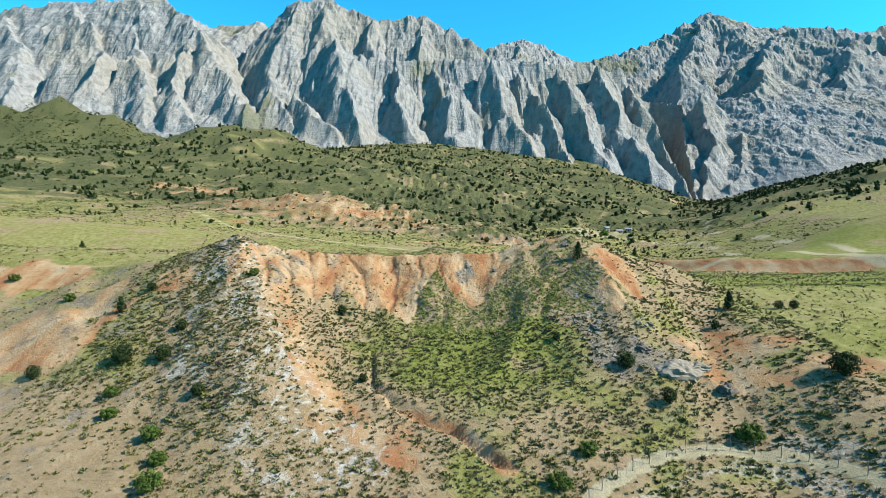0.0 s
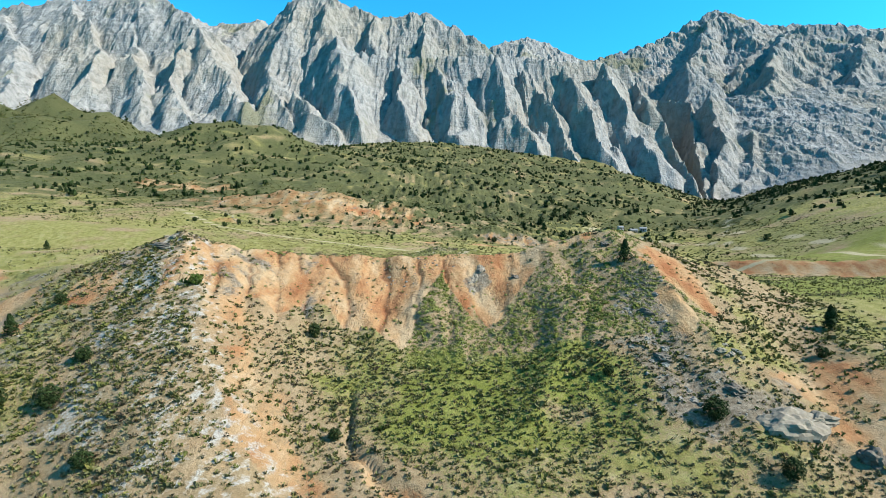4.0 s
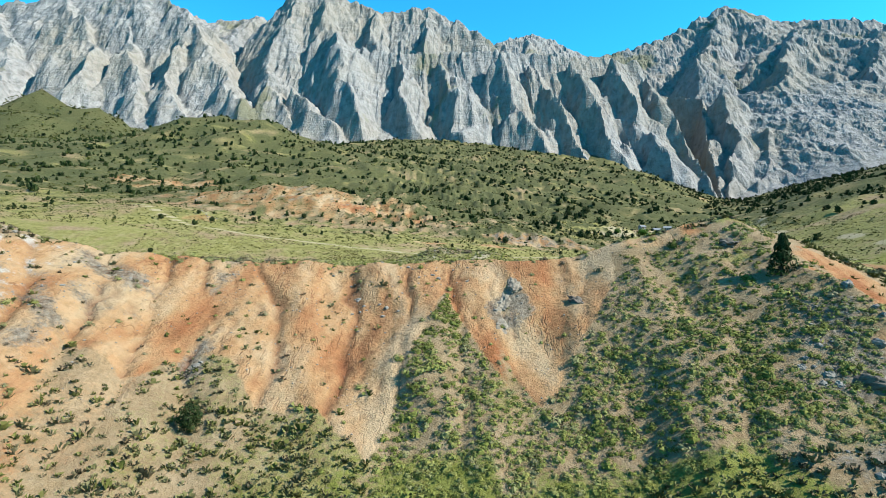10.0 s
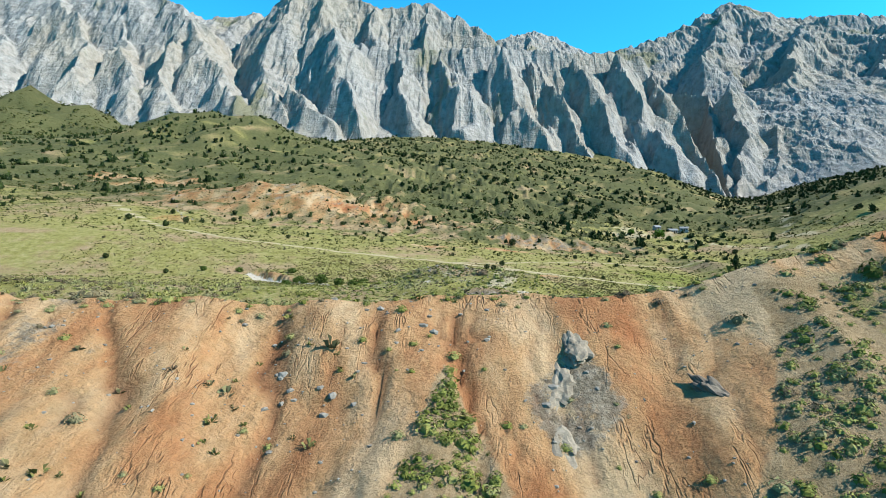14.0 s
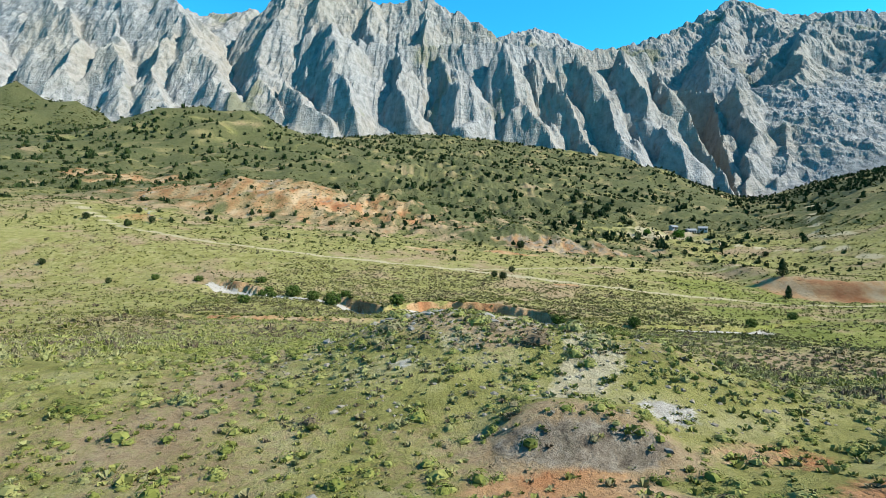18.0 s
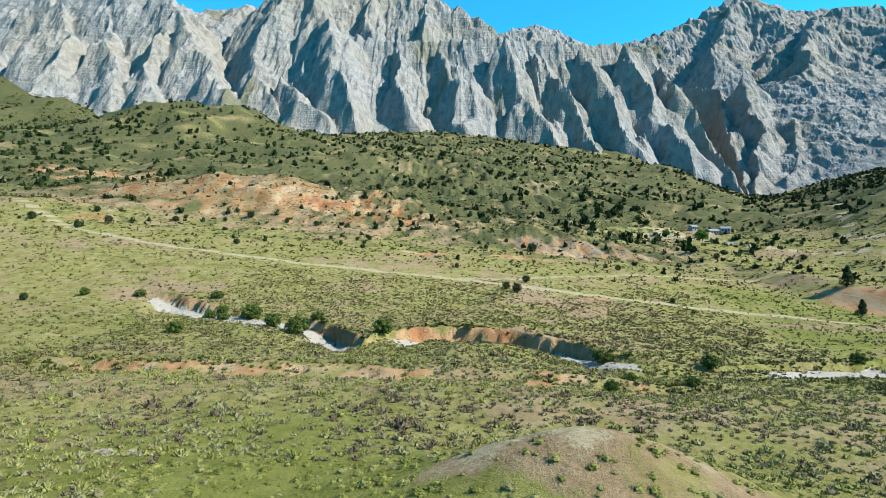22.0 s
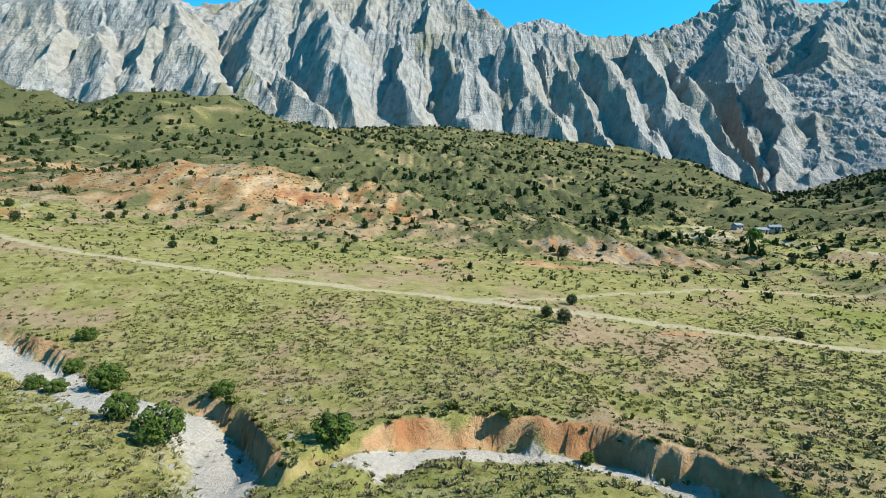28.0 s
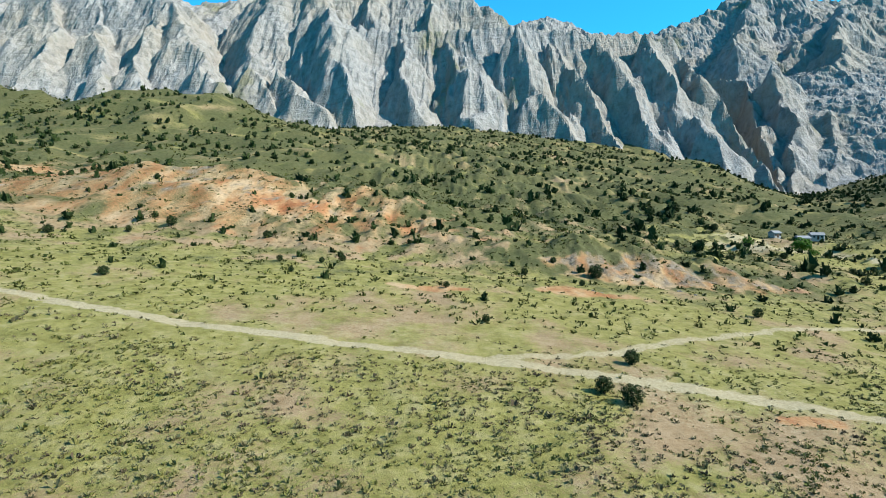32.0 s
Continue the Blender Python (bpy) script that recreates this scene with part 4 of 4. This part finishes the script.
def lobes_ball(n, wide=0.3, mid=0.46):
    """Clumps over a ball, with one large clump as its core."""
    out = [(0, 0, mid, 0.36, 0.4)]
    for k in range(n):
        z = 1 - 2 * (k + 0.5) / n
        q, a = math.sqrt(1 - z * z), 2.4 * k
        r = 0.17 * rng.uniform(0.8, 1.2)
        out.append((wide * q * math.cos(a), wide * q * math.sin(a), mid + 0.34 * z, r, r))
    return out


def lobes_cone(n):
    return [(0.16 * (1 - k / n) * math.cos(2.4 * k), 0.16 * (1 - k / n) * math.sin(2.4 * k), 0.16 + 0.74 * k / n, 0.24 * (1 - 0.72 * k / n), 0.2) for k in range(n)]


def plant(protos, places, group="", label=""):
    for k, (x, y, size) in enumerate(places):
        z = float(ground_h(np.array([x]), np.array([y]))[0])
        src = protos[k % len(protos)]
        s = size * (0.95 + 0.12 * ((k * 7) % 5) / 4)
        m = Matrix.Translation((x, y, z)) @ Matrix.Rotation(1.7 * k, 4, "Z") @ Matrix.Diagonal((s, s * (0.92 + 0.05 * (k % 4)), s * (0.9 + 0.06 * (k % 3)), 1))
        ob = copy_thing(src, m)
        tagged(ob, label, "", group)


def drop(protos):
    for src in protos:
        for o in (*src.children_recursive, src):
            bpy.data.objects.remove(o)


juniper = [tree("juniper", "dark green rounded juniper with dense foliage", "tree", lobes_ball(18), 110, 0.055, MAT_JUNIPER),
           tree("juniper", "dark green rounded juniper with dense foliage", "tree", lobes_ball(15, 0.36, 0.42), 130, 0.06, MAT_JUNIPER),
           tree("juniper", "dark green rounded juniper with dense foliage", "tree", lobes_ball(20, 0.34, 0.44), 100, 0.055, MAT_JUNIPER)]
tall = [tree("juniper", "dark upright juniper with a pointed crown", "tree", lobes_cone(8), 170, 0.06, MAT_JUNIPER),
        tree("juniper", "dark upright juniper with a pointed crown", "tree", lobes_cone(6), 200, 0.07, MAT_JUNIPER, lean=-0.04)]
willow = [tree("willow_bush", "fresh green willow bush beside the stony stream bed", "bush", lobes_ball(16, 0.42, 0.38), 130, 0.07, MAT_WILLOW, 0.04, 0.25),
          tree("willow_bush", "fresh green willow bush beside the stony stream bed", "bush", lobes_ball(14, 0.5, 0.36) + lobes_round(5, 0.5, 0.25, 0.6, 0.24), 120, 0.07, MAT_WILLOW, 0.04, 0.25)]
poplar = [tree("broadleaf_tree", "bright green broadleaf tree near the farm buildings", "tree", lobes_round(12, 0.34, 0.34, 0.8, 0.2), 200, 0.05, MAT_BRIGHT, 0.03, 0.4)]

plant(juniper, [(-60, 98, 4.8), (-53, 99, 3.4), (-76, 97, 2.6), (-66.6, 119.8, 2.4), (-52.5, 105.1, 2.4), (-24, 120.8, 2.4), (-15.6, 99, 1.9), (-41.6, 89, 2.2), (21.7, 109, 2.0), (33.2, 100.8, 3.6), (67, 92.1, 4.9), (75, 125, 2.2), (78.7, 125.4, 2.4), (56.5, 116, 2.1), (37.7, 91.8, 2.6)], "junipers on the badland slopes")
plant(willow, [(-42, 77, 2.8), (-40.4, 72, 3.0), (-58, 91.6, 2.1), (-55.5, 87, 2.3), (-45.7, 82, 2.6), (15.8, 73.5, 2.9), (21.3, 80, 2.6), (46.8, 83.5, 3.3), (-43.3, 119, 2.1), (-113, 138, 2.3), (-87, 122, 2.5)], "green bushes on the slopes", "leafy green bush on the shrubby slope")
plant(tall, [(-68.9, 112.1, 3.9), (64, 125.4, 4.2), (31.6, 134.5, 3.8), (-206, 298, 5.0), (113.4, 344, 6.4), (104.6, 325, 4.6)], "upright junipers")
plant(willow, [(-47.3, 279.6, 4.0), (-33.9, 266.4, 3.6), (-39.4, 269.7, 2.6), (-52.5, 278.7, 2.0), (-55.8, 285.8, 2.2), (-55.2, 278.9, 1.9), (-18.7, 266, 3.2), (-33, 276.5, 1.9), (3.4, 270.8, 1.3), (-62, 297, 2.4), (-52, 259.3, 2.6), (-81.4, 298.7, 2.1), (-93, 296, 2.0), (16.9, 257.2, 2.5), (12, 233.9, 1.5), (15.8, 240, 1.4), (31.9, 253.8, 2.5), (62, 266, 2.1), (77, 276, 2.4), (22.9, 238.3, 1.3), (-35.3, 268, 1.5), (-58, 283, 1.6)], "willow bushes by the stream bed")
plant(juniper, [(13.6, 331.4, 2.8), (6.9, 320, 2.4), (9.5, 317, 2.6), (51, 370, 2.5), (24, 400, 4.1), (51.5, 320, 1.6), (4.8, 396, 2.2), (-83.3, 359, 2.1), (-141, 377.4, 3.4), (-100, 414.6, 3.6), (-70, 414, 3.0), (-57.6, 388.7, 1.8), (-50.8, 377, 1.6), (-43, 395, 2.1), (-47.4, 391, 1.5), (14, 407.7, 2.3), (-14.7, 373, 1.6), (-6.7, 347.7, 1.5), (-26, 450, 2.6), (-40.6, 566, 5)], "junipers on the piedmont")
plant(juniper, [(-67, 576, 5.2), (93, 570, 6), (111.6, 581, 5.8), (78, 545, 5.2), (121, 551, 4.3), (84, 454, 3.3), (110, 423, 3.2), (-125, 397, 2.6), (-108, 406, 2.1), (18.3, 389, 1.8), (120, 484, 3.3), (-167, 372, 3.2), (-156, 393, 3), (-134, 305, 2.3), (-104, 291.5, 1.8), (150, 470, 3), (165, 450, 3.4), (128, 455, 2.6), (140, 462, 2.8)], "junipers on the piedmont")
plant(poplar, [(137, 501, 10.5), (146, 508, 7), (123, 520, 5.5)], "trees by the farm")
drop(juniper + tall + willow + poplar)


# stones
def rock_mesh(name, seed, size, levels=2, rough=0.35, flat=(1, 1, 0.7), planes=34):
    """A broken rock: a ball cut by many planes, roughened."""
    pick = random.Random(seed)
    cuts = [(Vector((pick.gauss(0, 1), pick.gauss(0, 1), pick.gauss(0, 0.8))).normalized(), pick.uniform(0.68, 0.95)) for _ in range(planes)]
    bm = bmesh.new()
    bmesh.ops.create_icosphere(bm, subdivisions=levels, radius=1)
    for v in bm.verts:
        p = v.co.copy()
        r = min([1.0] + [d / p.dot(n) for n, d in cuts if p.dot(n) > 0.3])
        r *= 1 + rough * 0.3 * noise.fractal(p * 2.4 + Vector((seed * 3.1, seed, -seed)), 1.0, 2.1, 4)
        v.co = Vector((p.x * flat[0], p.y * flat[1], p.z * flat[2])) * size * r
    return from_bm(name, bm)


def set_stone(name, me, x, y, sink, turn, label, category, group="", tilt=0.0):
    z = float(ground_h(np.array([x]), np.array([y]))[0])
    ob = new(name, me)
    ob.matrix_world = Matrix.Translation((x, y, z - sink)) @ Matrix.Rotation(turn, 4, "Z") @ Matrix.Rotation(tilt, 4, "X")
    return tagged(ob, label, category, group)


boulders = [rock_mesh("boulder", k, 0.8, 3, 1.3) for k in range(5)]
for b in boulders:
    b.materials.append(MAT_STONE)
pale_blocks = [rock_mesh("rock_block", 20 + k, 0.9, 3, 1.0, (1.2, 0.8, 0.7)) for k in range(3)]
for b in pale_blocks:
    b.materials.append(MAT_PALE_STONE)
for k, (x, y, r) in enumerate([(-24, 258, 0.8), (-22.5, 266, 0.7), (-26, 276, 0.9), (-29, 277.5, 0.6), (-44, 259, 0.6), (-4, 168.5, 0.42), (-2.6, 167.9, 0.35), (-6, 168.8, 0.35), (-5, 167.9, 0.4), (-1.2, 168.3, 0.38), (-3.4, 169.2, 0.4), (-7.5, 168, 0.3), (0.2, 167.6, 0.3), (47, 392, 1.2), (50, 394, 1.0), (44, 394, 1.1), (20, 385, 0.9), (22, 384, 0.8), (-146, 386, 1.8), (-149, 389, 1.5), (-143, 388, 1.3), (-152, 394, 1.4), (-156, 398, 1.6), (-160, 405, 1.3), (-166, 416, 1.7), (-171, 424, 1.4), (-178, 434, 1.6), (-148, 392, 1.0), (10, 98, 0.5), (24, 86, 0.5), (-12, 148, 0.4)]):
    ob = set_stone("boulder", boulders[k % 5], x, y, 0.25 * r, 1.3 * k, "rough grey boulder half sunk in the soil", "boulder", "boulders")
    ob.scale = (r, r * 0.9, r)
pick = random.Random(9)
for k in range(46):
    y = pick.uniform(103, 130)
    x, r = 30.5 + 0.12 * (y - 116) + pick.gauss(0, 2.6), pick.uniform(0.3, 0.95)
    ob = set_stone("flank_rock", boulders[k % 5], x, y, 0.2 * r, 2.1 * k, "angular grey rock on the broken ridge flank", "rock", "rocks on the ridge flank")
    ob.scale = (r, r * pick.uniform(0.7, 1.1), r * pick.uniform(0.7, 1.2))
pick = random.Random(5)
for k in range(22):
    x, y, r = pick.gauss(-27, 1.3), pick.gauss(204.7, 0.35), pick.uniform(0.16, 0.34)
    ob = set_stone("field_stone", pale_blocks[k % 3], x, y, 0.0, 1.9 * k, "pale field stone in a low heap on the grass", "stone", "heap of field stones")
    ob.scale = (r, r, r)
for k, (x, y, r) in enumerate([(-53.5, 130, 0.9), (-52.5, 127, 1.1), (-52, 124.5, 0.9), (-50.5, 121, 0.8), (-54, 132.5, 1.0), (-56, 134, 0.9), (-49, 117.5, 0.7), (-55.5, 128, 0.7), (-53, 125.6, 0.6), (-51.8, 122.8, 0.7), (-51.3, 119.4, 0.6), (-54.6, 131, 0.8)]):
    ob = set_stone("rock_block", pale_blocks[k % 3], x, y, 0.2 * r, 0.7 * k, "pale yellowish rock block on the ridge crest", "rock", "ridge blocks", 0.4)
    ob.scale = (r, r, r)
for k, (x, y, r) in enumerate([(39.2, 112, 0.9), (40.4, 111.4, 0.8), (41.4, 112.6, 1.0), (40.2, 113.3, 0.7), (39.6, 111, 0.6), (41.8, 111.4, 0.6), (40.6, 110.2, 0.5)]):
    ob = set_stone("rock_block", pale_blocks[k % 3], x, y, 0.1 * r, 1.1 * k, "whitish broken rock block piled on the ridge flank", "rock", "white rock pile", 0.5)
    ob.scale = (r, r, r)
for k, (x, y, s, f, label) in enumerate([(42, 100.4, 3.7, (1.3, 0.9, 0.9), "large smooth rounded tan-grey rock hump on the slope"), (49, 95.2, 1.9, (1.0, 0.9, 0.95), "dark pointed grey rock outcrop on the slope"), (46.5, 101.5, 2.4, (1.2, 0.8, 0.45), "grey rounded rock outcrop on the slope"), (37.5, 105, 1.7, (0.9, 1.2, 0.7), "weathered rock outcrop on the ridge flank"), (30.2, 112, 1.5, (0.9, 1.4, 0.7), "weathered rock outcrop on the ridge flank"),
                                        (30.6, 121, 1.3, (0.7, 1.5, 0.7), "weathered rock outcrop on the ridge flank"), (-56, 131, 1.8, (0.6, 1.9, 0.5), "tilted grey strata along the ridge crest"), (-64, 135, 1.6, (1.7, 0.7, 0.5), "tilted grey strata along the ridge crest"),
                                        (-60, 128, 1.5, (1.5, 0.6, 0.5), "tilted grey strata along the ridge crest"), (30, 143, 1.4, (1.2, 0.8, 0.5), "weathered rock outcrop on the ridge flank")]):
    me = rock_mesh("rock_outcrop", 40 + k, s, 4, 0.6 if k == 0 else 1.0, f, 14)
    me.materials.append(MAT_TAN_STONE if k in (0, 2) else MAT_DARK_STONE)
    set_stone("rock_outcrop", me, x, y, (0.35 if k < 3 else 0.5) * s * f[2], 0.2 * k, label, "rock")


for k, (x, y, sz, f) in enumerate([(3.4, 141.2, 2.0, (0.8, 1.5, 0.4)), (4.8, 143.6, 1.5, (0.8, 1.4, 0.45)), (3.0, 137.2, 1.6, (0.8, 1.4, 0.35)), (11.8, 139, 1.3, (0.7, 1.5, 0.4))]):
    me = rock_mesh("scarp_rock", 70 + k, sz, 4, 1.2, f, 22)
    me.materials.append(MAT_TAN_STONE if k < 3 else MAT_DARK_STONE)
    set_stone("scarp_rock", me, x, y, 0.55 * sz * f[2], 0.25 * k - 0.3, "weathered grey-tan rock slab bedded in the red scarp", "rock", "scarp slabs", 0.46)


def pebbles(name, label, n, area, size, dense, mat):
    x, y = sow(n, *area, dense)
    r = size * np.exp(np.clip(rng.normal(0, 0.5, len(x)), -1.2, 0.8))
    temps = []
    for k in range(8):
        bm = bmesh.new()
        bmesh.ops.create_icosphere(bm, subdivisions=1, radius=1)
        pts = np.array([v.co for v in bm.verts]) * rng.uniform(0.7, 1.25, (len(bm.verts), 1)) * np.array([1.2, 0.9, 0.7])
        temps.append(pts[np.array([[v.index for v in f.verts] for f in bm.faces])])
        bm.free()
    co = scatter(x, y, r, r, temps, 0.1)
    me = soup(name, co, np.repeat(rng.uniform(0, 1, len(x)), temps[0].shape[0] * 3), mat)
    return tagged(new(name, me), label, "stones", kind="stuff")


def rubble(x, y):
    n = fbm(x / 5, y / 5, 3, 81)
    grass, red, rock, bed = covers(x, y)[:4]
    rock = np.maximum(rock, bed * (y < 140))
    return np.clip(1.4 * rock - 0.45 + 0.4 * n, 0, 1) + 0.6 * spot(x, y, -11, 143, 5, 7, n) + 0.5 * spot(x, y, -4, 143.5, 4, 3, n) + 0.8 * spot(x, y, -4, 168, 6, 3.5, n)


pebbles("rubble", "loose grey stones strewn over the ridges", 11000, (-85, 60, 66, 176), 0.15, rubble, MAT_STONE)
pebbles("mound_rubble", "pale grey broken stones along the mound crest", 1500, (-12, 5, 165, 172), 0.13, lambda x, y: 0.85 * spot(x, y, -4.2, 168.3, 4, 1.3, fbm(x / 3, y / 3, 3, 85)), MAT_STONE)
pebbles("mound_stones", "small tan stones strewn over the bare mound", 3000, (-16, 14, 156, 176), 0.06, lambda x, y: 0.9 * spot(x, y, -1, 165, 11, 8, fbm(x / 4, y / 4, 3, 83)), MAT_TAN_STONE)
pebbles("stream_gravel", "pale stones along the stream bed", 3000, (-75, 75, 245, 325), 0.2, lambda x, y: np.clip(covers(x, y)[3], 0, 1), MAT_STONE)
pebbles("scarp_stones", "small stones scattered on the red scarp", 1800, (-50, 30, 118, 150), 0.06, lambda x, y: 0.6 * covers(x, y)[1], MAT_STONE)


# fence round the pale grass mound
def steel_material():
    k = Net("galvanised_steel", 0.45)
    k.b.inputs["Metallic"].default_value = 0.2
    return k.finish(k.ramp(k.noise(6, 4), [(0.3, (0.24, 0.24, 0.235)), (0.7, (0.42, 0.42, 0.41))]))


MAT_STEEL = steel_material()
fence = tagged(new("wire_fence"), "grey galvanised wire fence round a grassy mound", "fence")
stations, carry = [], 0.0
for (x0, y0), (x1, y1) in zip(FENCE, FENCE[1:]):
    n = math.hypot(x1 - x0, y1 - y0)
    while carry < n:
        stations.append((x0 + (x1 - x0) * carry / n, y0 + (y1 - y0) * carry / n))
        carry += 3.4
    carry -= n
feet = [(x, y, float(ground_h(np.array([x]), np.array([y]))[0])) for x, y in stations]
bm = bmesh.new()
limb(bm, (0, 0, -0.3), (0, 0, 1.9), 0.055, 0.055, 8)
limb(bm, (0, 0, 1.88), (-0.12, -0.3, 2.15), 0.04, 0.035, 6)
post = from_bm("post", bm)
post.materials.append(MAT_STEEL)
for p in feet:
    ob = part("post", post, fence)
    ob.location = p
for lev in (0.1, 0.5, 0.95, 1.4, 1.82):
    bm = bmesh.new()
    for p, q in zip(feet, feet[1:]):
        limb(bm, (p[0], p[1], p[2] + lev), (q[0], q[1], q[2] + lev), 0.007, 0.007, 4)
    part("wire", from_bm("wire", bm), fence, "", MAT_STEEL)
for p, q in zip(feet, feet[1:]):
    bm = bmesh.new()
    for j in range(12):
        for a, b in ((j, j + 1.6), (j + 1.6, j)):
            fa, fb = min(a / 12, 1), min(b / 12, 1)
            u, v = Vector(p).lerp(Vector(q), fa), Vector(p).lerp(Vector(q), fb)
            limb(bm, (u.x, u.y, u.z + 0.1), (v.x, v.y, v.z + 1.82), 0.002, 0.002, 3)
    part("mesh_panel", from_bm("mesh_panel", bm), fence, "", MAT_STEEL)


# farm buildings
def plain_material(name, a, b, scale=2.0, rough=0.85):
    k = Net(name, rough)
    return k.finish(k.ramp(k.noise(scale, 5), [(0.3, a), (0.7, b)]))


MAT_WALL = plain_material("whitewashed_wall", (0.62, 0.60, 0.55), (0.80, 0.78, 0.73))
MAT_ROOF = plain_material("pale_sheet_roof", (0.40, 0.41, 0.42), (0.55, 0.56, 0.57), 1.0, 0.5)
MAT_DARK = plain_material("dark_window", (0.03, 0.035, 0.04), (0.05, 0.055, 0.06), 1.0, 0.2)
MAT_DOOR = plain_material("brown_door", (0.12, 0.07, 0.04), (0.18, 0.11, 0.06))


def box(name, size, at, mat, parent):
    bm = bmesh.new()
    bmesh.ops.create_cube(bm, size=1)
    for v in bm.verts:
        v.co = Vector((v.co.x * size[0] + at[0], v.co.y * size[1] + at[1], v.co.z * size[2] + at[2]))
    bmesh.ops.bevel(bm, geom=bm.edges[:], offset=min(size) * 0.08, segments=1, affect="EDGES")
    return part(name, from_bm(name, bm), parent, "", mat)


def house(x, y, w, d, h, turn, label):
    z = float(ground_h(np.array([x]), np.array([y]))[0])
    ob = new("farm_house")
    ob.matrix_world = pose(x, y, z, 0, 0, turn)
    box("wall", (w, d, h + 1.2), (0, 0, h / 2 - 0.6), MAT_WALL, ob)
    bm = bmesh.new()
    pts = [(-w / 2 - 0.4, -d / 2 - 0.4, h - 0.1), (w / 2 + 0.4, -d / 2 - 0.4, h - 0.1), (w / 2 + 0.4, d / 2 + 0.4, h - 0.1), (-w / 2 - 0.4, d / 2 + 0.4, h - 0.1), (-w / 2 - 0.4, 0, h + 1.3), (w / 2 + 0.4, 0, h + 1.3)]
    v = [bm.verts.new(p) for p in pts]
    for f in ((0, 1, 5, 4), (2, 3, 4, 5), (0, 4, 3), (1, 2, 5), (3, 2, 1, 0)):
        bm.faces.new([v[i] for i in f])
    part("roof", from_bm("roof", bm), ob, "", MAT_ROOF)
    for k in range(2):
        box("window", (1.0, 0.12, 1.0), ((k - 0.5) * w * 0.6, -d / 2 - 0.03, h * 0.58), MAT_DARK, ob)
    box("door", (0.95, 0.12, 2.0), (0, -d / 2 - 0.03, 0.95), MAT_DOOR, ob)
    return tagged(ob, label, "house", "farm buildings")


house(163, 545, 6.5, 5, 2.6, 8, "low whitewashed farm house with a pale sheet roof")
house(174, 551, 6, 5, 2.5, -14, "small whitewashed farm shed with a pale sheet roof")
house(153, 552, 5, 4, 2.4, 20, "small whitewashed farm shed with a pale sheet roof")
